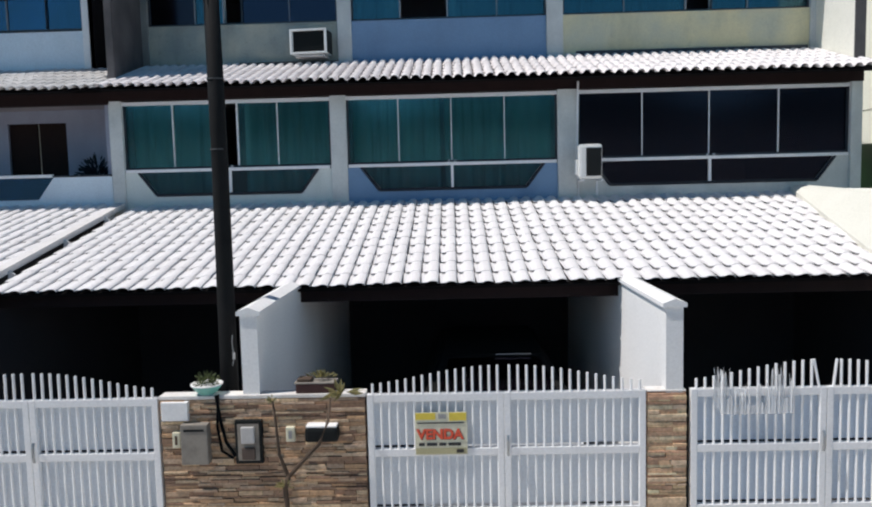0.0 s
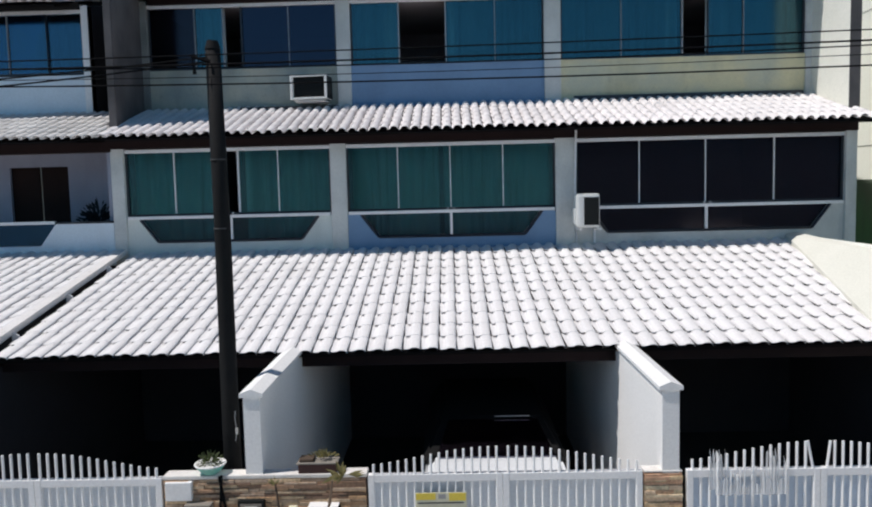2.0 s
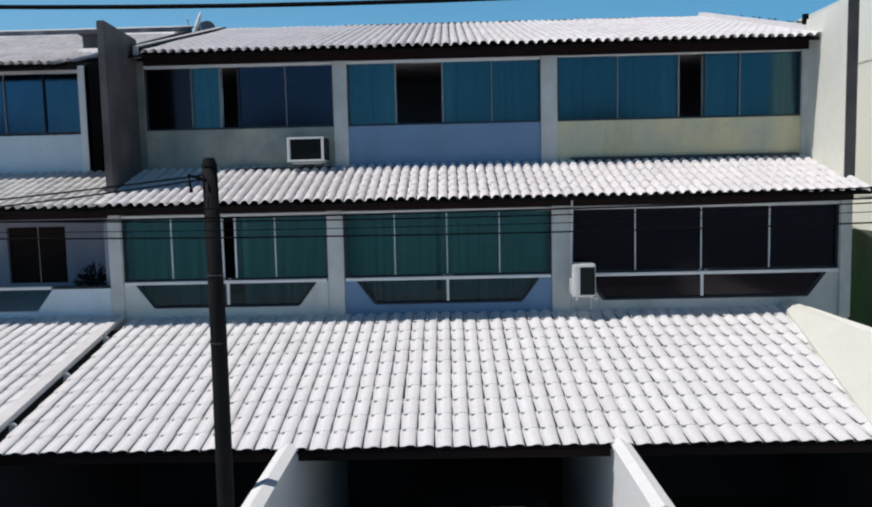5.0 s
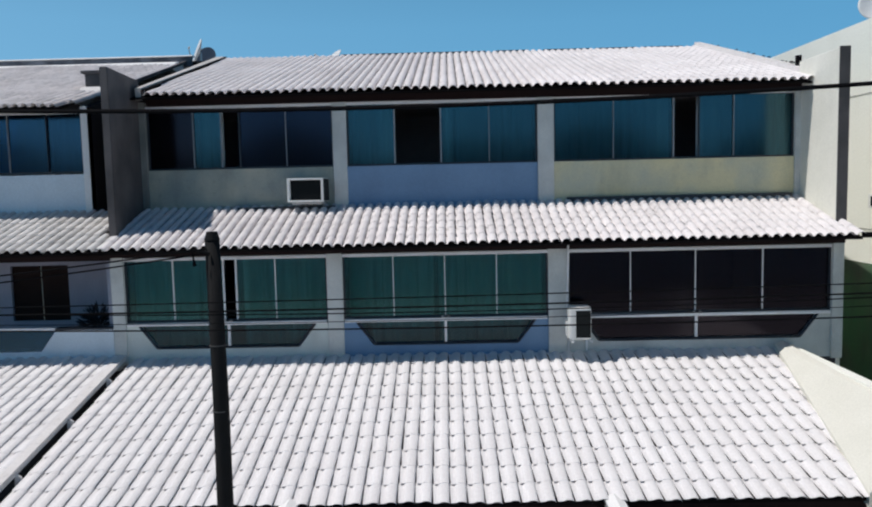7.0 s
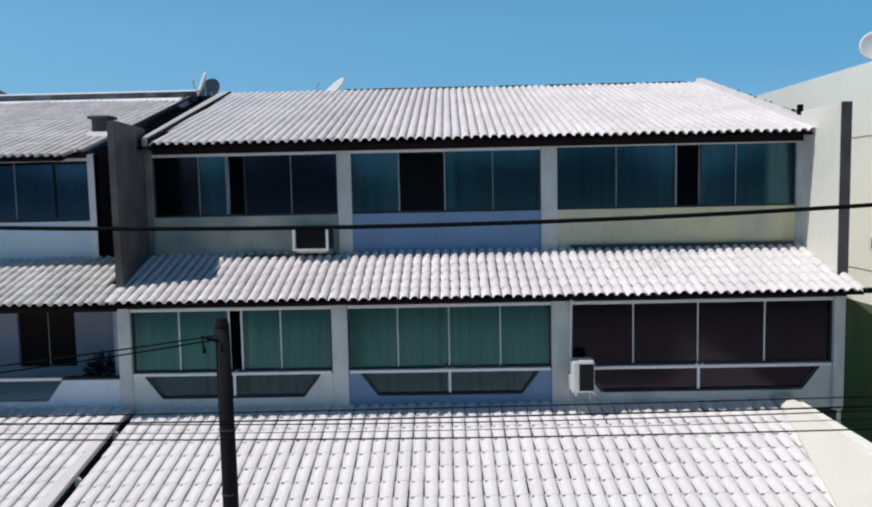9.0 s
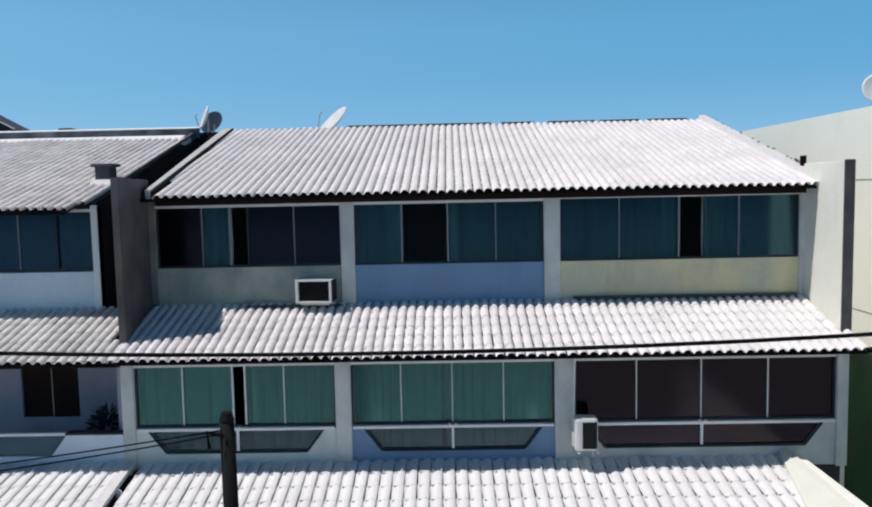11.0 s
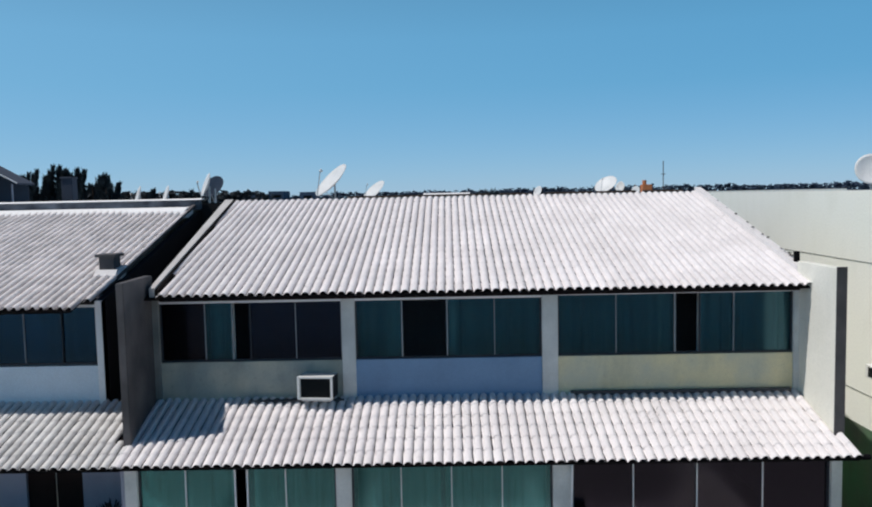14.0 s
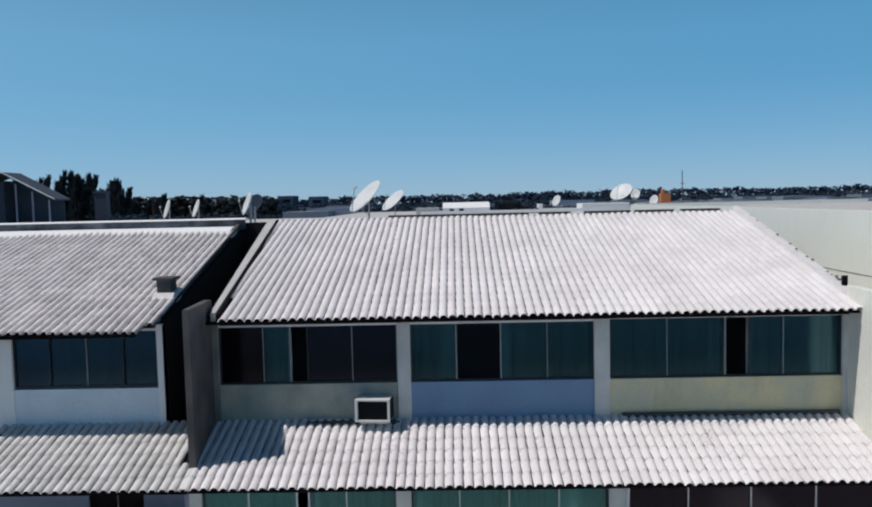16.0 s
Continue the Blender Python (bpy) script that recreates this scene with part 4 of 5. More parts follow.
# ---- front gates ----
def gate_leaf(x0, x1, hinge_left, label, handle=False, first=0.0, last=0.0, sheet=None):
    """One leaf of a steel gate: tube frame, back sheets, upright bars that run on above the top rail in a rising curve."""
    y = 6.3
    g = thing("metal_gate", ((x0 + x1) / 2, y, 0.12), label, "gate", group="white front gates")
    f = boxes((x0, x0 + 0.055, y - 0.03, y + 0.03, 0.14, 1.7), (x1 - 0.055, x1, y - 0.03, y + 0.03, 0.14, 1.7), bevel=0.005)
    for z0, z1 in ((0.16, 0.23), (0.6, 0.66), (1.135, 1.205), (1.63, 1.7)):
        box(f, x0 + 0.055, x1 - 0.055, y - 0.028, y + 0.028, z0, z1, bevel=0.005)
    part("gate_frame", f, M["gate"], g)
    for z0, z1 in ((0.23, 0.6), (0.66, 1.135), (1.205, 1.63)):
        part("back_sheet", boxes((x0 + 0.055, x1 - 0.055, y + 0.022, y + 0.026, z0 + 0.02, z1)), sheet or M["sheet"], g, "pale blue sheet panel")
    n = int(round((x1 - x0 - 0.11) / 0.074))
    for i in range(n + 1):
        x = x0 + 0.05 + (x1 - x0 - 0.1) * i / n
        s = i / n if hinge_left else 1 - i / n
        top = 1.79 + 0.15 * math.sin(s * math.pi / 2) ** 1.4
        lean = first if i == 0 else last if i == n else 0.0
        rows = [(x, y - 0.012, 0.23), (x, y - 0.012, 1.64), (x + lean, y - 0.008, top)]
        part("bar", tube(rows, 0.0122, 6), M["gate"], g)
    if handle:
        hx = x1 - 0.03 if hinge_left else x0 + 0.03
        part("handle", tube([(hx, y - 0.05, 1.14), (hx, y - 0.065, 1.2), (hx, y - 0.065, 1.28), (hx, y - 0.05, 1.32)], 0.012, 6), M["metal"], g, "dull metal pull")
    return g


gate_leaf(-0.8, 0.4, True, "white steel gate leaf carrying a for-sale sign")
gate_leaf(0.404, 1.64, False, "white steel gate leaf with pointed upright bars", True)
gate_leaf(2.03, 3.2, True, "white steel gate leaf with a bent end bar", True, last=-0.06, sheet=M["sheet_blue"])
gate_leaf(3.204, 4.4, False, "white steel gate leaf beside a rendered wall", first=0.035, sheet=M["sheet_blue"])
gate_leaf(-3.818, -2.66, False, "white steel gate leaf beside the stone wall", True)
gate_leaf(-5.0, -3.822, True, "white steel gate leaf of the end garage")

# ---- torn plastic on the gate ----
def torn_sheet(x0, x1, z0, z1, y, seed):
    """A thin crumpled sheet whose upper edge hangs in ragged strips of uneven height."""
    rng = random.Random(seed)
    bm = bmesh.new()
    cols, rows = 58, 8
    pleat = [rng.uniform(-0.014, 0.014) for i in range(cols + 1)]
    tops = [z1 - (z1 - z0) * (0.3 * rng.random() ** 2 + (0.36 if 0.2 < i / cols < 0.72 else 0.0)) for i in range(cols + 1)]
    feet = [z0 + 0.012 * rng.random() + 0.05 * (i / cols < 0.08) for i in range(cols + 1)]
    grid = [[bm.verts.new((x0 + (x1 - x0) * i / cols + rng.uniform(-0.002, 0.002), y + pleat[i] * (0.5 + 0.5 * j / rows), feet[i] + (tops[i] - feet[i]) * j / rows)) for j in range(rows + 1)] for i in range(cols + 1)]
    for i in range(cols):
        torn = rng.random() < 0.3
        for j in range(rows):
            if j < 3 or not (torn or (j > 5 and rng.random() < 0.3)):
                bm.faces.new((grid[i][j], grid[i + 1][j], grid[i + 1][j + 1], grid[i][j + 1]))
    bmesh.ops.delete(bm, geom=[v for v in bm.verts if not v.link_faces], context="VERTS")
    bmesh.ops.solidify(bm, geom=bm.faces[:], thickness=0.0015)
    return solo("plastic_sheet", bm, M["film"], "torn translucent white plastic sheet caught on the gate bars", "plastic sheet")


torn_sheet(2.22, 2.9, 1.47, 1.9, 6.248, 5)

# ---- stone-faced front wall and pier ----
def stone_wall(name, x0, x1, label, seed, cap, paint=None):
    rng = random.Random(seed)
    paint = paint or M["stone"]
    w = thing(name, ((x0 + x1) / 2, 6.4, 0), label, "wall", kind="structure")
    part("core", boxes((x0 + 0.012, x1 - 0.012, 6.33, 6.42, 0, 1.676)), M["backing"], w)
    if not cap:
        part("top_bed", boxes((x0, x1, 6.29, 6.43, 1.676, 1.69), bevel=0.004), M["coping"], w, "worn tan mortar bed")
    if cap:
        part("coping", boxes((x0 - 0.01, x1 + 0.01, 6.275, 6.43, 1.68, 1.715), bevel=0.008), M["coping"], w, "worn pale coping")
    foot = bmesh.new()
    shapes = {}
    z = 0.02
    while z < 1.66:
        low = z < 0.7
        h = min(rng.choice((0.05, 0.06)) if low else rng.choice((0.02, 0.028, 0.036, 0.044)), 1.675 - z)
        x = x0
        while x < x1 - 0.02:
            l = min(rng.choice((0.1, 0.16, 0.22, 0.3)), x1 - x)
            if x1 - x - l < 0.05:
                l = x1 - x
            proud = rng.choice((0.0, 0.006, 0.013, 0.021))
            if low:
                box(foot, x + 0.002, x + l - 0.002, 6.285 - proud, 6.335, z + 0.0015, z + h - 0.002)
            else:
                key = (round(l, 3), round(h, 3), proud)
                if key not in shapes:
                    shapes[key] = mesh_of("stone", boxes((0.0015, l - 0.0015, -0.02 - proud, 0.03, 0.001, h - 0.0015), bevel=0.003), paint)
                ob = new("stone", shapes[key])
                ob.parent = w
                ob.matrix_parent_inverse = parent_world(w).inverted()
                ob.matrix_basis = Matrix.Translation((x, 6.305, z))
            x += l
        z += h
    tagged(part("stones", foot, paint, w), kind="stuff")
    return w


# ---- for-sale sign ----
sign = thing("for_sale_sign", (-0.15, 6.27, 1.16), "cream and yellow for-sale board with orange-red lettering", "sign")
SY = 6.258
part("board", boxes((-0.382, 0.078, SY, SY + 0.006, 1.155, 1.535)), M["signwhite"], sign)
part("band", boxes((-0.08, 0.07, SY - 0.003, SY, 1.46, 1.53)), M["signyellow"], sign)
part("band", boxes((-0.375, -0.2, SY - 0.0025, SY, 1.47, 1.53)), M["signyellow"], sign)
part("band", boxes((-0.375, 0.07, SY - 0.003, SY, 1.16, 1.215)), M["signgreen"], sign)
part("emblem", boxes((-0.02, 0.045, SY - 0.006, SY - 0.003, 1.172, 1.203)), M["signblack"], sign)
for k, w in enumerate((0.05, 0.09, 0.06, 0.11)):
    x = -0.35 + sum((0.05, 0.09, 0.06, 0.11)[:k]) + 0.02 * k
    part("bar", boxes((x, x + w, SY - 0.004, SY, 1.235, 1.262)), M["signblack"], sign)
part("bar", boxes((-0.36, 0.05, SY - 0.004, SY, 1.436, 1.446)), M["signblack"], sign)
part("emblem", boxes((-0.175, -0.11, SY - 0.004, SY, 1.478, 1.52), bevel=0.002), M["metal"], sign, "small grey emblem")
for paint, heavy, dx, dz in ((M["signblack"], 0.006, 0.006, -0.005), (M["signorange"], 0.005, 0.0, 0.0)):
    fc = bpy.data.curves.new("lettering", "FONT")
    fc.body, fc.size, fc.align_x, fc.extrude, fc.offset = "VENDA", 0.122, "CENTER", 0.001, heavy
    fc.materials.append(paint)
    txt = new("lettering", fc)
    txt.parent = sign
    txt.matrix_parent_inverse = parent_world(sign).inverted()
    txt.matrix_basis = pose(-0.163 + dx, SY - (0.004 if dx else 0.008), 1.3 + dz, 90, 0, 0)

# ---- post and cables ----
post = thing("service_post", (-2.2, 6.9, 0), "dark weathered round service post with cable brackets", "post")
part("shaft", tube([(-2.19, 6.9, 0.1), (-2.2, 6.9, 2.0), (-2.19, 6.9, 4.0), (-2.2, 6.9, 5.58)], [0.088, 0.083, 0.077, 0.07], 16), M["pole"], post, smooth=True)
part("cap", tube([(-2.2, 6.9, 5.58), (-2.2, 6.9, 5.66)], [0.075, 0.05], 16), M["pole"], post)
part("bracket", tube([(-2.2, 6.8, 5.45), (-2.36, 6.78, 5.5), (-2.34, 6.78, 5.34)], 0.02, 6), M["rubber"], post)
for z in (3.9, 4.55):
    part("strap", tube([(-2.195, 6.9, z), (-2.195, 6.9, z + 0.012)], 0.081, 16), M["strap"], post)
part("insulator", tube([(-2.12, 6.812, 1.92), (-2.12, 6.812, 1.98)], 0.012, 8), M["plastic"], post, "small white insulator")
part("wire", tube([(-2.125, 6.81, 2.15), (-2.13, 6.8, 2.08), (-2.115, 6.8, 1.95), (-2.13, 6.795, 1.86)], 0.004, 5), M["metal"], post, "thin bare wire")


def cable(a, b, sag, r, label, n=26):
    a, b = Vector(a), Vector(b)
    pts = [a.lerp(b, i / n) - Vector((0, 0, sag * 4 * (i / n) * (1 - i / n))) for i in range(n + 1)]
    return solo("cable", tube(pts, r, 5), M["rubber"], label, "cable", group="overhead cables")


def street_cable(y, mid, slope, curve, r, label, reach=14.0):
    """A cable along the street between the two poles, hanging in a shallow curve."""
    ends = [(x, y, mid + slope * x + curve * x * x) for x in (-reach, reach)]
    return cable(ends[0], ends[1], curve * reach * reach, r, label, 40)


street_cable(5.1, 6.61, 0.0072, 0.0063, 0.016, "thick black overhead power cable along the street")
for mid, slope, curve, r in ((5.236, 0.0084, 0.0009, 0.005), (5.163, 0.006, 0.0017, 0.007), (5.123, 0.001, 0.0041, 0.005), (5.064, 0.003, 0.003, 0.003), (5.005, -0.002, 0.0027, 0.006)):
    street_cable(5.2, mid, slope, curve, r, "thin black telephone cable along the street")
cable((-14, 5.22, 5.3), (-2.24, 6.84, 5.5), 0.3, 0.008, "black service cable running to the post")
cable((-14, 5.22, 5.24), (-2.24, 6.84, 5.46), 0.34, 0.008, "black service cable running to the post")


def utility_pole(x):
    t = thing("utility_pole", (x, 5.3, 0.14), "grey concrete utility pole carrying the street cables", "pole", group="utility poles")
    part("shaft", tube([(x, 5.3, 0), (x, 5.3, 8.4)], [0.16, 0.1], 12), M["cement"], t, smooth=True)
    part("crossarm", boxes((x - 0.05, x + 0.05, 4.9, 5.6, 7.74, 7.84), bevel=0.008), M["rust"], t)
    part("cable_rack", boxes((x - 0.04, x + 0.04, 5.14, 5.3, 5.2, 6.2), bevel=0.008), M["rust"], t)


utility_pole(-14)
utility_pole(14)

# ---- air conditioners ----
ac = thing("window_air_conditioner", (-2.5, 13.1, 5.78), "boxy white window air conditioner projecting from the wall", "air conditioner")
part("casing", boxes((-2.725, -2.095, 13.0, 13.36, 5.83, 5.85), (-2.725, -2.095, 13.0, 13.36, 6.21, 6.23), (-2.725, -2.685, 13.0, 13.36, 5.85, 6.21), (-2.135, -2.095, 13.0, 13.36, 5.85, 6.21), bevel=0.004), M["plastic"], ac)
part("grille", boxes((-2.685, -2.135, 13.03, 13.05, 5.85, 6.21), *[(-2.685, -2.135, 13.015, 13.03, 5.87 + 0.035 * k, 5.885 + 0.035 * k) for k in range(10)]), M["grille"], ac, "dark louvred condenser grille")
part("front_frame", boxes((-2.735, -2.692, 12.97, 13.0, 5.82, 6.24), (-2.128, -2.085, 12.97, 13.0, 5.82, 6.24), (-2.692, -2.128, 12.97, 13.0, 5.82, 5.855), (-2.692, -2.128, 12.97, 13.0, 6.205, 6.24), bevel=0.006), M["plastic"], ac)
# Plain dark panel covering the casing's whole right side.
part("side_louvre", boxes((-2.095, -2.085, 13.0, 13.35, 5.84, 6.22)), M["grille"], ac)
part("shelf", boxes((-2.665, -2.145, 13.02, 13.36, 5.78, 5.81)), M["cement"], ac)
ac.rotation_euler = (0, 0, radians(-6))
ac.location.y -= 0.07

sp = thing("split_air_conditioner", (2.15, 11.7, 3.55), "white split air conditioner unit on wall brackets", "air conditioner")
part("casing", boxes((1.93, 2.3, 11.5, 11.78, 3.57, 4.1), bevel=0.05), M["plastic"], sp)
part("coil", boxes((2.05, 2.28, 11.49, 11.5, 3.61, 4.04)), M["grille"], sp, "dark coil guard")
part("end_cover", boxes((1.9, 1.93, 11.55, 11.74, 3.63, 3.87), bevel=0.012), M["plastic"], sp)
for x in (2.0, 2.3):
    part("bracket", boxes((x - 0.015, x + 0.015, 11.5, 12.0, 3.53, 3.56), (x - 0.015, x + 0.015, 11.96, 12.0, 3.3, 3.53)), M["frame"], sp)
part("pipe", tube([(1.98, 11.9, 3.75), (1.98, 11.92, 4.2), (2.0, 11.92, 5.1)], 0.018, 8), M["frame"], sp, "white insulated pipe")

# ---- things on the stone wall ----
def wall_box(name, x0, x1, z0, z1, deep, paint, label, category, face=None):
    t = thing(name, ((x0 + x1) / 2, 6.27, z0), label, category)
    part("body", boxes((x0, x1, 6.285 - deep, 6.3, z0, z1), bevel=0.008), paint, t)
    if face:
        part("face", boxes((x0 + 0.025, x1 - 0.025, 6.28 - deep, 6.285 - deep, z0 + 0.03, z1 - 0.03)), face, t)
    return t


lb = wall_box("letter_box", -2.44, -2.2, 1.12, 1.48, 0.1, M["boxgrey"], "weathered grey letter box fixed to the stone wall", "letter box")
part("slot", boxes((-2.41, -2.23, 6.182, 6.187, 1.42, 1.44)), M["grille"], lb)
wall_box("wall_plaque", -2.62, -2.38, 1.5, 1.67, 0.05, M["white"], "blank white panel on the stone wall", "plaque")
wall_box("intercom", -2.53, -2.46, 1.26, 1.4, 0.055, M["signwhite"], "small cream intercom with a dark button", "intercom", M["bark"])
wall_box("intercom", -1.52, -1.44, 1.3, 1.43, 0.055, M["signwhite"], "small cream intercom beside the meter box", "intercom", M["metal"])
mb = wall_box("meter_box", -1.97, -1.73, 1.11, 1.5, 0.06, M["grille"], "dark electricity meter box with a clear window", "meter box", M["boxgrey"])
part("meter", boxes((-1.91, -1.79, 6.19, 6.222, 1.3, 1.45), bevel=0.01), M["cement"], mb)
part("meter", boxes((-1.91, -1.79, 6.2, 6.222, 1.15, 1.26), bevel=0.01), M["rust"], mb)
lamp = thing("wall_lamp", (-1.2, 6.25, 1.33), "black half-round wall lamp with a pale top", "lamp")
part("shade", boxes((-1.34, -1.05, 6.16, 6.3, 1.31, 1.44), bevel=0.03), M["grille"], lamp)
part("lid", boxes((-1.33, -1.06, 6.17, 6.3, 1.44, 1.458), bevel=0.007), M["white"], lamp)
solo("cable", tube([(-2.12, 6.225, 1.73), (-2.1, 6.25, 1.5), (-2.06, 6.255, 1.3), (-1.98, 6.255, 1.17)], 0.014, 6), M["rubber"], "black cable hanging down the stone wall", "cable")
solo("cable", tube([(-2.1, 6.225, 1.735), (-2.13, 6.25, 1.45), (-2.1, 6.255, 1.22), (-2.0, 6.255, 1.15)], 0.012, 6), M["rubber"], "black cable looped down the stone wall", "cable")


def leaves(bm, centre, spread, count, size, rng, up=0.5):
    for _ in range(count):
        d = Vector((rng.gauss(0, 1), rng.gauss(0, 1), rng.gauss(up, 0.7))).normalized()
        p = Vector(centre) + Vector((d.x * spread[0], d.y * spread[1], d.z * spread[2])) * rng.uniform(0.3, 1)
        s = d.cross(Vector((rng.uniform(-1, 1), rng.uniform(-1, 1), 0.3))).normalized()
        l, w = size * rng.uniform(0.7, 1.3), size * rng.uniform(0.22, 0.36)
        up_v = d.cross(s).normalized() * w * 0.25
        a = [bm.verts.new(q) for q in (p - d * l * 0.5, p + s * w * 0.5 + up_v, p + d * l * 0.5, p - s * w * 0.5 + up_v)]
        bm.faces.new((a[0], a[1], a[2]))
        bm.faces.new((a[0], a[2], a[3]))
    return bm


rng = random.Random(4)
bowl = thing("plant_bowl", (-2.235, 6.345, 1.715), "aqua and white bowl of small succulents on the wall", "planter")
part("bowl", lathe([(0.0, 0.0), (0.06, 0.0), (0.08, 0.012), (0.12, 0.06), (0.135, 0.085)], (-2.235, 6.345, 1.715)), M["bowl"], bowl, smooth=True)
part("rim", lathe([(0.133, 0.083), (0.141, 0.085), (0.141, 0.096), (0.13, 0.096), (0.124, 0.085), (0.0, 0.085)], (-2.235, 6.345, 1.715)), M["white"], bowl, "white rim", smooth=True)
part("foliage", leaves(bmesh.new(), (-2.235, 6.345, 1.82), (0.12, 0.1, 0.1), 240, 0.045, rng), M["leaf"], bowl)
trough = thing("planter_box", (-1.25, 6.36, 1.715), "dark brown trough with dry trailing plants", "planter")
part("trough", boxes((-1.43, -1.08, 6.29, 6.43, 1.715, 1.8), bevel=0.012), M["terracotta"], trough)
part("rim", boxes((-1.44, -1.07, 6.28, 6.44, 1.8, 1.815), bevel=0.006), M["boxgrey"], trough, "pale worn rim")
part("soil", boxes((-1.42, -1.29, 6.3, 6.42, 1.812, 1.845), bevel=0.012), M["bark"], trough, "heap of dark soil")
part("foliage", leaves(bmesh.new(), (-1.2, 6.36, 1.84), (0.16, 0.07, 0.06), 46, 0.06, rng, 1.4), M["dryleaf"], trough)
shrub = thing("forked_shrub", (-1.45, 6.05, 0.14), "thin bare-stemmed shrub with a forked trunk and few leaves", "shrub")
part("trunk", tube([(-1.5, 6.08, 0.14), (-1.48, 6.06, 0.6), (-1.5, 6.05, 0.95), (-1.46, 6.05, 1.08)], [0.026, 0.024, 0.022, 0.02], 8), M["bark"], shrub, smooth=True)
part("limb", tube([(-1.46, 6.05, 1.06), (-1.36, 6.06, 1.17), (-1.2, 6.08, 1.33), (-1.12, 6.1, 1.52), (-1.09, 6.1, 1.72)], [0.02, 0.018, 0.016, 0.013, 0.01], 8), M["bark"], shrub, smooth=True)
part("limb", tube([(-1.47, 6.05, 1.06), (-1.54, 6.05, 1.25), (-1.56, 6.06, 1.5), (-1.58, 6.06, 1.72)], [0.017, 0.014, 0.012, 0.009], 8), M["bark"], shrub, smooth=True)
cl = leaves(bmesh.new(), (-1.0, 6.1, 1.77), (0.15, 0.1, 0.08), 26, 0.13, rng, 0.35)
leaves(cl, (-1.58, 6.06, 1.72), (0.06, 0.07, 0.04), 12, 0.06, rng)
leaves(cl, (-1.5, 6.04, 0.98), (0.08, 0.06, 0.07), 24, 0.07, rng)
part("crown", cl, M["dryleaf"], shrub)
fern = thing("balcony_plant", (-6.0, 12.6, 3.04), "dark potted plant on the balcony", "plant")
part("pot", lathe([(0.0, 0.0), (0.13, 0.0), (0.18, 0.32), (0.16, 0.32), (0.0, 0.28)], (-6.05, 12.55, 3.04)), M["terracotta"], fern)
part("foliage", leaves(bmesh.new(), (-6.05, 12.55, 3.75), (0.35, 0.2, 0.42), 260, 0.14, rng), M["pine"], fern)

# ---- car in the middle garage ----
car = thing("parked_car", (0.6, 9.05, 0.12), "white hatchback parked in the garage, roof darkened for shade", "car")
prof = [(7.3, 0.35), (7.25, 0.6), (7.32, 0.9), (7.5, 1.05), (8.3, 1.17), (11.2, 1.1), (11.3, 0.9), (11.3, 0.4), (11.1, 0.3), (7.5, 0.3)]
prof = [(a - 0.35, b + 0.05 * (b > 0.6)) for a, b in prof]
cb = prism(prof, "x", -0.2, 1.4)
bmesh.ops.bevel(cb, geom=cb.edges[:], offset=0.06, segments=3, affect="EDGES")
for v in cb.verts:
    if v.co.z > 1.05:
        v.co.x = 0.6 + (v.co.x - 0.6) * (1 - 0.28 * (v.co.z - 1.05) / 0.5)
part("body", cb, M["carpaint"], car, smooth=False)
cabin = prism([(7.97, 1.1), (7.97, 1.215), (8.5, 1.52), (9.05, 1.57), (10.25, 1.55), (10.86, 1.1)], "x", -0.22, 1.42)
bmesh.ops.bevel(cabin, geom=cabin.edges[:], offset=0.05, segments=3, affect="EDGES")
for v in cabin.verts:
    v.co.x = 0.6 + (v.co.x - 0.6) * (1 - 0.28 * max(0.0, v.co.z - 1.2) / 0.37)
# The cabin takes the dark tyre colour to stand for garage shade.
part("roof", cabin, M["tyre"], car, "roof and pillars coloured dark for the garage shade")
# Added white strip that imitates the highlight along the roof's front edge.
part("trim", boxes((0.62, 1.03, 8.44, 8.45, 1.545, 1.55)), M["frame"], car, "thin bright strip standing in for the roof edge highlight")
ws = bmesh.new()
q = [ws.verts.new(p) for p in ((-0.06, 7.97, 1.245), (1.26, 7.97, 1.245), (1.12, 8.45, 1.51), (0.08, 8.45, 1.51))]
ws.faces.new(q)
bmesh.ops.solidify(ws, geom=ws.faces[:], thickness=0.006)
part("windscreen", ws, M["glass_dark"], car)
part("bumper", boxes((-0.16, 1.36, 6.89, 7.01, 0.36, 0.56), bevel=0.04), M["carpaint"], car)
part("grille", boxes((0.2, 1.0, 6.92, 6.99, 0.6, 0.72), bevel=0.01), M["grille"], car)
for x in (-0.08, 1.12):
    part("headlight", boxes((x, x + 0.16, 6.94, 7.07, 0.64, 0.8), bevel=0.03), M["glass_blue"], car)
for x in (-0.22, 1.24):
    for y in (7.65, 10.25):
        w = part("wheel", tube([(x, y, 0.42), (x + 0.18, y, 0.42)], 0.3, 24), M["tyre"], car)
        part("rim", tube([(x - 0.01, y, 0.42), (x + 0.19, y, 0.42)], 0.19, 16), M["metal"], w)

car.location.x -= 0.17

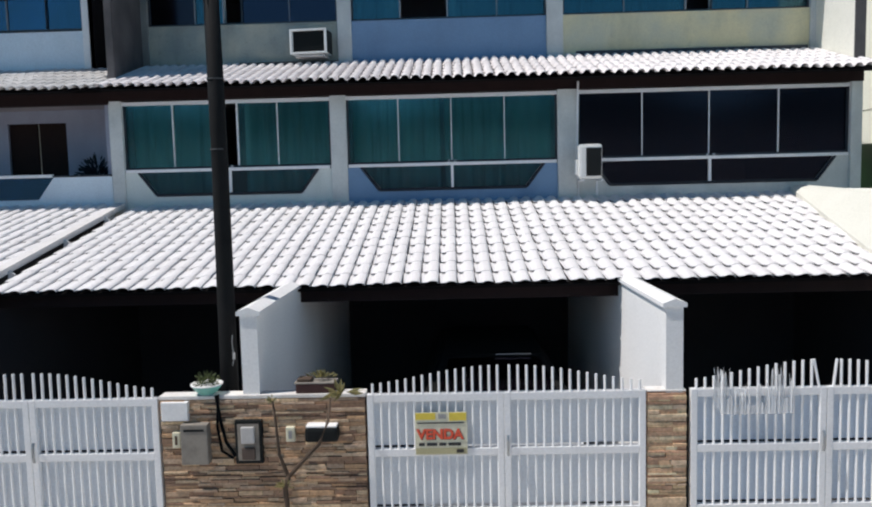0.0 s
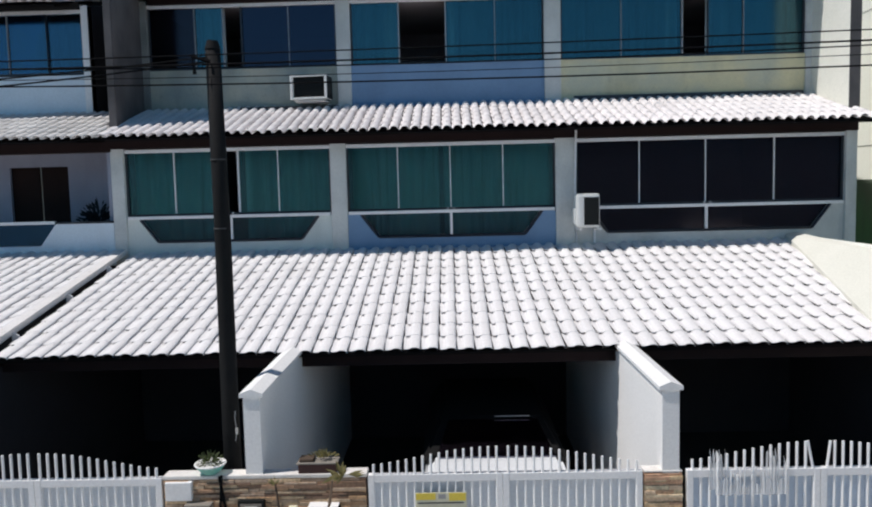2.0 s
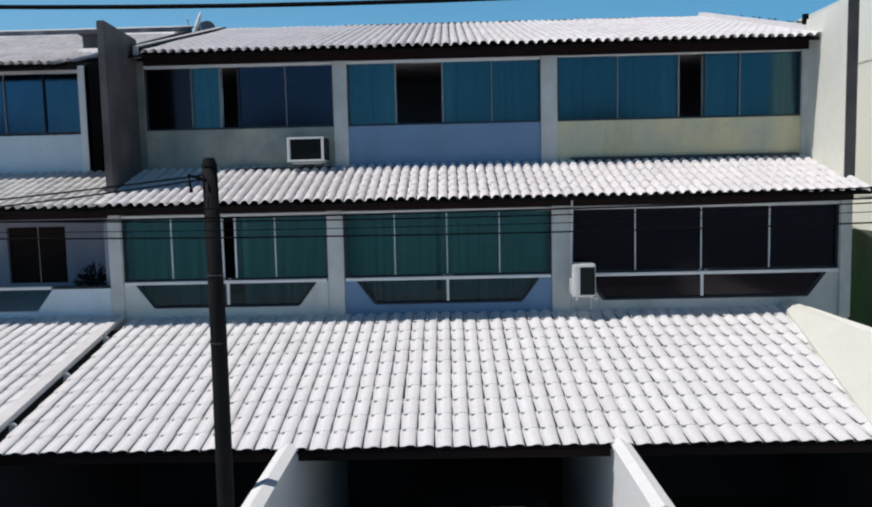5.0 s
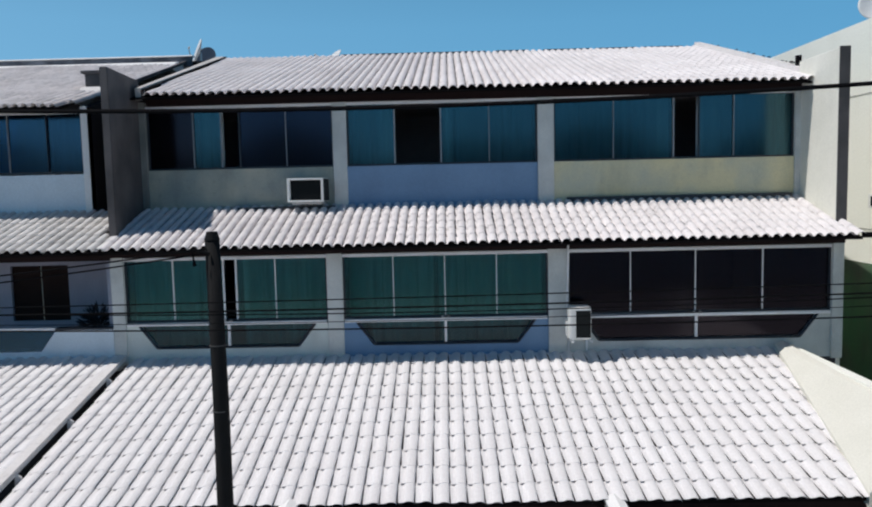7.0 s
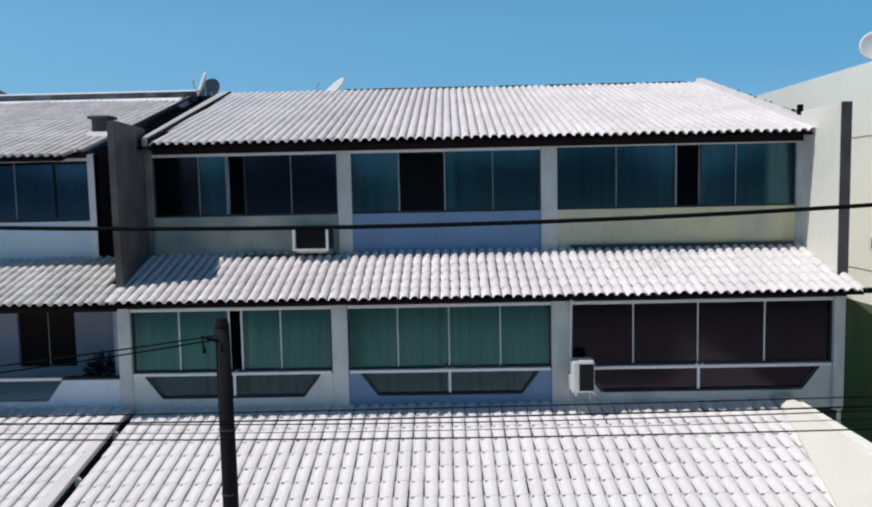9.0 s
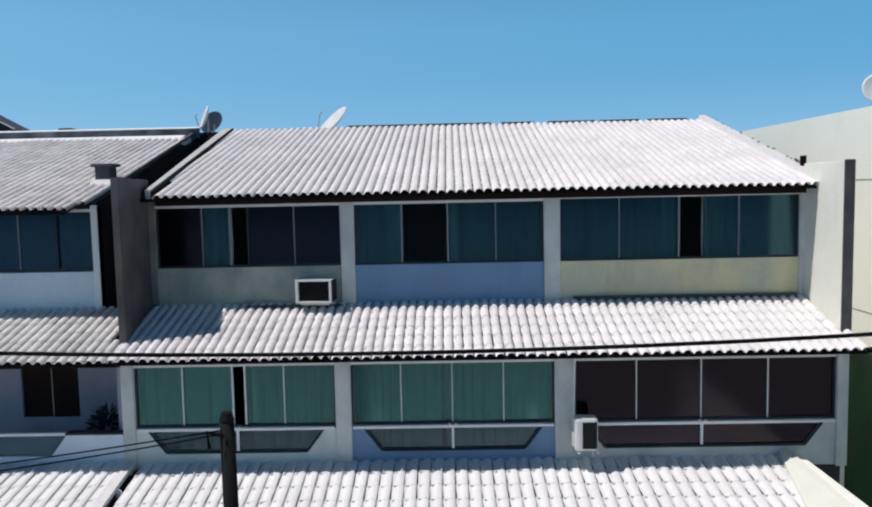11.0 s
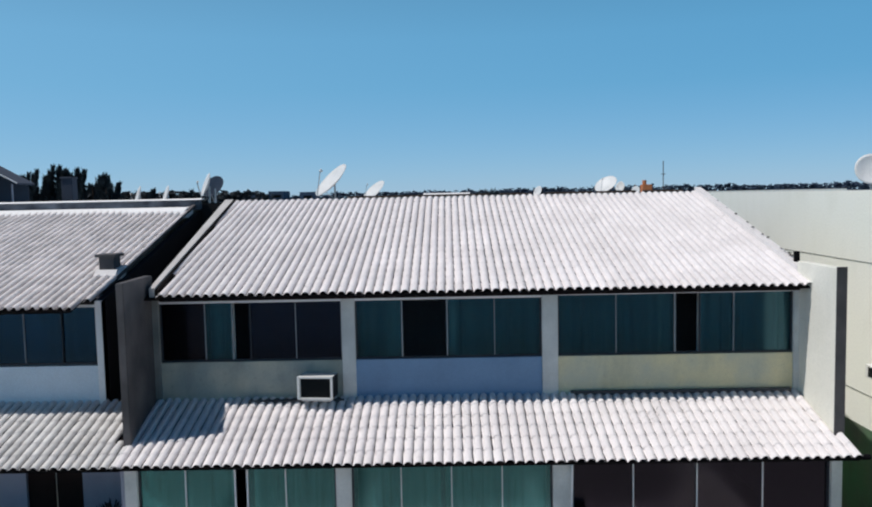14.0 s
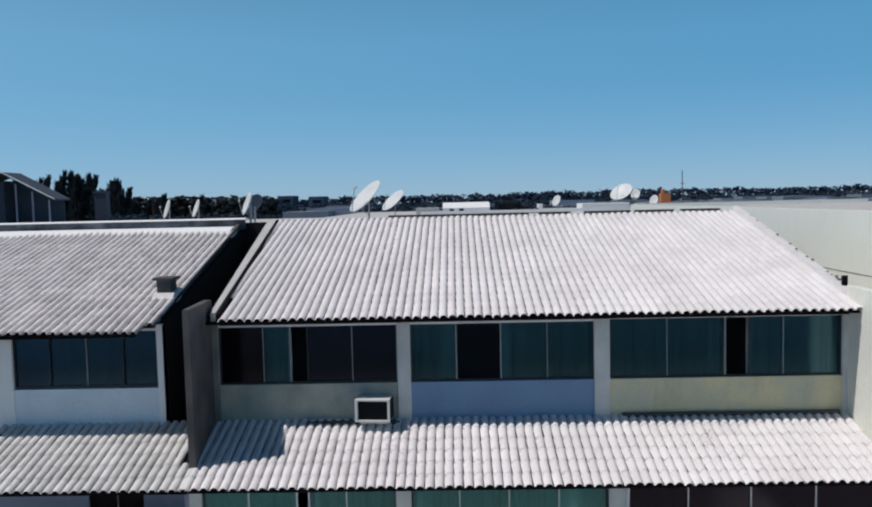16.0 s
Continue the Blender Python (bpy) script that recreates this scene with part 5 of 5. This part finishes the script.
# ---- satellite dishes and roof clutter ----
def dish(at, r, aim, paint, label, foot, deep=0.22, rim=False):
    """A shallow round reflector on a mast, with its feed arm. aim: the way it faces."""
    t = thing("satellite_dish", (at[0], at[1], foot), label, "satellite dish", group="satellite dishes")
    m = Vector(aim).normalized().to_track_quat("Z", "Y").to_matrix().to_4x4()
    m.translation = at
    pr = [(r * k / 6, deep * r * (k / 6) ** 2) for k in range(7)]
    bm = lathe([(0.001, 0.0)] + pr[1:] + [(r, deep * r - 0.02)] + [(a, z - 0.02) for a, z in pr[:0:-1]] + [(0.001, -0.02)], sides=28)
    bm.transform(m)
    part("reflector", bm, paint, t, smooth=True)
    if rim:
        ring = [m @ Vector((r * math.cos(k * math.pi / 14), r * math.sin(k * math.pi / 14), deep * r)) for k in range(29)]
        part("rim", tube(ring, 0.022, 6), M["plastic"], t, "pale rolled rim")
    top = m @ Vector((0, 0, r * 0.9))
    arm = tube([m @ Vector((0, -r, deep * r)), top], 0.012 + r * 0.008, 5)
    part("feed_arm", arm, M["metal"], t)
    part("feed", tube([top, m @ Vector((0, 0, r * 0.78))], 0.03 + 0.02 * r, 8), M["plastic"], t)
    back = m @ Vector((0, 0, -0.04))
    part("mast", tube([(back.x, back.y, foot), (back.x, back.y, back.z)], 0.03, 8), M["metal"], t)
    part("strut", tube([(back.x, back.y, foot + (back.z - foot) * 0.3), m @ Vector((0, -r * 0.6, deep * r * 0.3))], 0.014, 5), M["metal"], t)
    return t


far_roofs = thing("rear_terrace", (0, 30, 0), "far terrace with flat pale roofs behind the ridge", "house")
part("block", boxes((-14.4, 6.2, 20.4, 36, 0, 9.0)), M["farwall"], far_roofs)
part("roof", boxes((-14.5, 6.3, 20.3, 36.1, 9.0, 9.12)), M["cement"], far_roofs)
part("parapet", boxes((-2.5, 6.2, 36.0, 36.2, 9.15, 9.3)), M["white"], far_roofs)
far2 = thing("rear_terrace", (10, 60, 0), "pale flat-roofed buildings beyond the terrace", "house")
part("block", boxes((-10, 60, 48, 75, 0, 8.6)), M["farwall"], far2)
part("roof", boxes((-10.2, 60.2, 47.8, 75.2, 8.6, 8.8)), M["cement"], far2)
hut = part("roof_hut", prism([(50, 8.8), (50, 9.3), (50.5, 9.58), (51.2, 9.66), (53, 9.66), (53, 8.8)], "x", -1.65, 1.5), M["white"], far2, "white painted roof hut")
part("roof_store", boxes((7.5, 10.6, 49.2, 51.4, 8.8, 9.42), bevel=0.03), M["white"], far2, "low white painted roof store")
part("roof_store", boxes((4.75, 5.05, 50.2, 51.0, 8.8, 9.45), bevel=0.02), M["white"], far2, "low white painted roof store")
part("roof_store", boxes((-3.4, -1.9, 49.5, 51.4, 8.8, 9.35), bevel=0.03), M["cement"], far2, "low grey roof store")
for x in (-1.2, -0.55):
    part("window", boxes((x, x + 0.3, 49.97, 50.0, 9.05, 9.25)), M["grille"], hut)
dish((-6.64, 20.6, 9.84), 0.34, (-0.84, -0.42, 0.35), M["dish"], "white satellite dish seen nearly edge on", 9.12)
dish((-6.77, 21.6, 9.8), 0.36, (-0.7, 0.4, 0.6), M["dishdark"], "satellite dish turned away on a mast, coloured dark for shade", 9.12)
dish((-3.73, 24.6, 9.93), 0.7, (-0.64, -0.36, 0.68), M["dish"], "large pale mesh satellite dish tilted to the sky", 9.15)
dish((-5.05, 52.5, 9.78), 0.98, (-0.6, -0.38, 0.7), M["dish"], "pale satellite dish on a far flat roof", 8.8)
dish((-13.85, 33.5, 9.7), 0.46, (-0.83, -0.47, 0.3), M["dish"], "pale satellite dish seen nearly edge on", 9.12)
dish((-11.77, 31.3, 9.7), 0.4, (-0.82, -0.46, 0.34), M["dish"], "pale satellite dish seen nearly edge on", 9.15)
dish((14.7, 70.0, 10.1), 1.08, (-0.5, -0.5, 0.75), M["dish"], "large white satellite dish on a far roof", 8.8)
dish((16.1, 70.5, 9.95), 0.52, (-0.8, -0.6, 0.3), M["dish"], "white satellite dish beside the large one on a far roof", 8.8)
dish((12.95, 52.0, 9.5), 0.36, (-0.8, -0.6, 0.3), M["dish"], "small white satellite dish beside a brick chimney", 8.8)
dish((6.25, 52.0, 9.6), 0.4, (-0.8, -0.5, 0.4), M["dish"], "small white satellite dish on a far roof", 8.8)
dish((9.62, 17.0, 9.8), 0.36, (-0.3, -0.9, 0.3), M["dish"], "white satellite dish on the cream building's parapet", 9.2)
ch = thing("brick_chimney", (13.6, 52, 8.8), "orange brick chimney on a far roof", "chimney")
part("shaft", boxes((13.3, 13.95, 51.6, 52.2, 8.8, 9.95), bevel=0.02), M["brick"], ch)
part("pot", tube([(13.5, 51.9, 9.95), (13.5, 51.9, 10.25)], 0.14, 10), M["brick"], ch)
an = thing("roof_antenna", (14.25, 50, 8.8), "tall thin antenna mast on a far roof", "antenna")
part("mast", tube([(14.25, 50, 8.8), (14.25, 50, 11.45)], 0.03, 6), M["rust"], an)
part("crossbar", tube([(14.1, 50, 10.6), (14.4, 50, 10.6)], 0.02, 5), M["rust"], an)

# ac and dish on the cream building
uc = thing("outdoor_air_conditioner", (8.9, 15.4, 5.4), "white outdoor air conditioner on the cream wall", "air conditioner")
part("casing", boxes((8.8, 9.0, 15.15, 15.6, 5.4, 5.68), bevel=0.02), M["plastic"], uc)
part("fan_grille", boxes((8.792, 8.8, 15.22, 15.48, 5.44, 5.64)), M["grille"], uc)
cable((8.99, 9.2, 7.8), (8.99, 30.0, 7.9), 0.04, 0.005, "thin black cable clipped along the cream wall")
cable((8.99, 9.2, 4.95), (8.99, 30.0, 5.0), 0.04, 0.005, "thin black cable clipped along the cream wall")

# house with open loft at the left
loft = thing("loft_house", (-17.4, 27, 0), "dark grey house with an open roof loft", "house")
part("block", boxes((-24, -16.96, 26.5, 28, 0, 9.3)), M["boxblue"], loft)
part("loft_deck", boxes((-17.36, -15.36, 26.5, 27.44, 0, 9.3)), M["shade_and_mould"], loft)
part("roof", prism([(-20.36, 10.2), (-17.11, 11.2), (-15.26, 10.2), (-15.26, 10.14), (-17.11, 11.13), (-20.36, 10.13)], "y", 26.3, 27.5), M["boxblue"], loft)
part("fascia", prism([(-20.36, 10.22), (-17.11, 11.22), (-15.24, 10.22), (-15.24, 10.18), (-17.11, 11.17), (-20.36, 10.17)], "y", 26.27, 26.298), M["white"], loft, "thin white roof edge")
part("loft_wall", prism([(-24, 9.0), (-17.3, 9.0), (-17.3, 10.9), (-20.3, 10.02), (-24, 10.02)], "y", 26.7, 27.36), M["boxblue"], loft)
part("loft_back", prism([(-17.36, 9.0), (-15.46, 9.0), (-15.46, 10.1), (-17.1, 11.0), (-17.36, 10.95)], "y", 27.38, 27.44), M["boxblue"], loft)
for x in (-16.76, -16.16, -15.56):
    part("post", boxes((x - 0.02, x + 0.02, 26.5, 26.56, 9.0, 10.78 - 0.5 * (x + 16.76))), M["dimblue"], loft)

tk = thing("chimney_stack", (-15.2, 29.9, 0), "slim blue-grey rendered stack rising above the roofs", "chimney")
part("shaft", boxes((-15.42, -14.96, 29.7, 30.1, 0, 10.42), bevel=0.02), M["boxblue"], tk)
part("stack_cap", boxes((-15.45, -14.93, 29.67, 30.13, 10.42, 10.5), bevel=0.02), M["boxblue"], tk)

# ---- trees ----
def casuarina(x, y, h, seed):
    rng = random.Random(seed)
    t = thing("casuarina_tree", (x, y, 0), "tall dark feathery casuarina tree standing behind the roofs", "tree", group="casuarina trees")
    part("trunk", tube([(x, y, 0), (x + 0.2, y, h * 0.5), (x + rng.uniform(-0.4, 0.4), y, h * 0.93)], [0.5, 0.32, 0.07], 7), M["bark"], t)
    bm = bmesh.new()
    for k in range(rng.randint(5, 7)):
        bx, by = x + rng.uniform(-3.2, 3.2), y + rng.uniform(-2.5, 2.5)
        top = h * rng.uniform(0.7, 1.0)
        bend = rng.uniform(0.3, 2.2)
        for i in range(480):
            s = rng.random()
            z = h * 0.2 + (top - h * 0.2) * s
            w = (2.3 * (1 - s) ** 0.85 + 0.08) * (0.85 + 0.3 * math.sin(s * 13 + k))
            a = rng.uniform(0, 2 * math.pi)
            p = Vector((bx + bend * s * s + w * math.cos(a) * rng.random(), by + w * math.sin(a) * rng.random(), z))
            d = Vector((math.cos(a) * 0.7, math.sin(a) * 0.7, rng.uniform(0.9, 2.2))).normalized() * rng.uniform(0.9, 1.8)
            n = d.cross(Vector((rng.uniform(-1, 1), rng.uniform(-1, 1), rng.uniform(-1, 1)))).normalized() * 0.3
            v = [bm.verts.new(q) for q in (p - n, p + n, p + d)]
            bm.faces.new(v)
    part("crown", bm, M["pine"], t)
    return t


for k, (x, y, h) in enumerate(((-60.4, 105, 14.8), (-57.5, 104, 14.6), (-55.8, 105, 15.6), (-53, 104, 13.4), (-51.4, 106, 14.2), (-49.9, 104, 15.2), (-48.2, 104, 14.8), (-46, 105, 14.6), (-43.9, 103, 12.8), (-41, 108, 12.0), (-37, 112, 11.6), (-33, 110, 10.8), (-47, 112, 13.5), (-55, 112, 13.6), (-52, 110, 13.0))):
    casuarina(2 * x - (6.0 if x > -52 else 0.0), 2 * y, 9.97 + 2 * (h - 10.4), 50 + k)


def woods(name, y, x0, x1, low, high, count, size, material, label, seed):
    """A far belt of woods: one object of many small leaf clumps with an uneven outline."""
    rng = random.Random(seed)
    bm = bmesh.new()
    for i in range(count):
        x = rng.uniform(x0, x1)
        top = low + (high - low) * (0.35 + 0.65 * abs(noise.noise(Vector((x * 0.035, seed, 0))))) * rng.uniform(0.6, 1.0)
        z = top * rng.random() ** 0.6
        p = Vector((x, y + rng.uniform(-12, 12), z))
        r = size * rng.uniform(0.5, 1.2)
        a = [bm.verts.new(p + Vector((rng.uniform(-1, 1), rng.uniform(-1, 1), rng.uniform(-0.6, 0.6))) * r) for _ in range(4)]
        for f in ((0, 1, 2), (0, 2, 3), (0, 3, 1), (1, 3, 2)):
            bm.faces.new([a[j] for j in f])
    return tagged(part(name, bm, material, smooth=True), label, "woods", kind="stuff")


rear = thing("garden_tree", (2.6, 44.5, 0), "dark green bushy tree rising behind the rear terrace", "tree")
part("trunk", tube([(2.6, 44.5, 0), (2.7, 44.5, 4.0), (2.5, 44.6, 8.6)], [0.22, 0.17, 0.08], 8), M["bark"], rear, smooth=True)
for dx in (-0.9, 0.8):
    part("limb", tube([(2.66, 44.5, 5.8), (2.6 + dx * 0.6, 44.6, 7.6), (2.6 + dx, 44.6, 9.0)], [0.09, 0.06, 0.03], 6), M["bark"], rear, smooth=True)
rng = random.Random(31)
crown = bmesh.new()
for k in range(14):
    u = -1 + 2 * k / 13
    leaves(crown, (2.6 + 1.15 * u + rng.uniform(-0.1, 0.1), 44.5 + rng.uniform(-0.6, 0.6), 9.38 - 0.45 * u * u + rng.uniform(-0.35, 0.1)), (0.5, 0.5, 0.5), 260, 0.18, rng, 0.2)
part("crown", crown, M["pine"], rear)

woods("far_woods", 230, -134, -56, 11.0, 14.0, 2600, 1.7, M["pine"], "dark undergrowth below the casuarina trees", 70)
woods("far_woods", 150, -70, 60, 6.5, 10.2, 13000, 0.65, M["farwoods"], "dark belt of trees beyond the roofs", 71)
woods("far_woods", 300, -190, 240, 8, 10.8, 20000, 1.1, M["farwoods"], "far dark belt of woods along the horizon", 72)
woods("far_woods", 520, -330, 480, 11, 16.5, 13000, 2.4, M["farwoods2"], "wooded rise on the horizon, tinted blue-grey for haze", 73)

rng = random.Random(9)
town = bmesh.new()
for k in range(240):
    y = rng.uniform(120, 420)
    x = rng.uniform(-0.22, 0.75) * y
    h, w = rng.uniform(5.5, 9.0), rng.uniform(5, 14)
    box(town, x - w / 2, x + w / 2, y, y + 8, 0, h)
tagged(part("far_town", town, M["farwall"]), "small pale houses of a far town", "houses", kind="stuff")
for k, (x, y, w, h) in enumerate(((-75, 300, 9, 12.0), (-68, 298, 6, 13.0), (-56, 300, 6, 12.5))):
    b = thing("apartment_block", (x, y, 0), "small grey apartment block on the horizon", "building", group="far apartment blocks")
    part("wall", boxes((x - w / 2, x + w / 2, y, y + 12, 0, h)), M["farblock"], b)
    for i in range(3):
        for j in range(2):
            part("window", boxes((x - w / 2 + 1.5 + i * (w - 3) / 3, x - w / 2 + 3.0 + i * (w - 3) / 3, y - 0.06, y, h - 4 + 2 * j - 0.6, h - 4 + 2 * j + 0.6)), M["grille"], b)
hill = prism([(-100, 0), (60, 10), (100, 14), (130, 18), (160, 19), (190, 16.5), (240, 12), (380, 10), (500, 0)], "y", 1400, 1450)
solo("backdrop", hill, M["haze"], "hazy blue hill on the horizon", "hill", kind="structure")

# ---- stone facing ----
stone_wall("stone_wall", -2.64, -0.82, "front wall faced with split stone strips in tan and brown", 21, True)
stone_wall("stone_pier", 1.655, 1.995, "narrow pier faced with tan split stone strips", 22, False, M["stone_pale"])
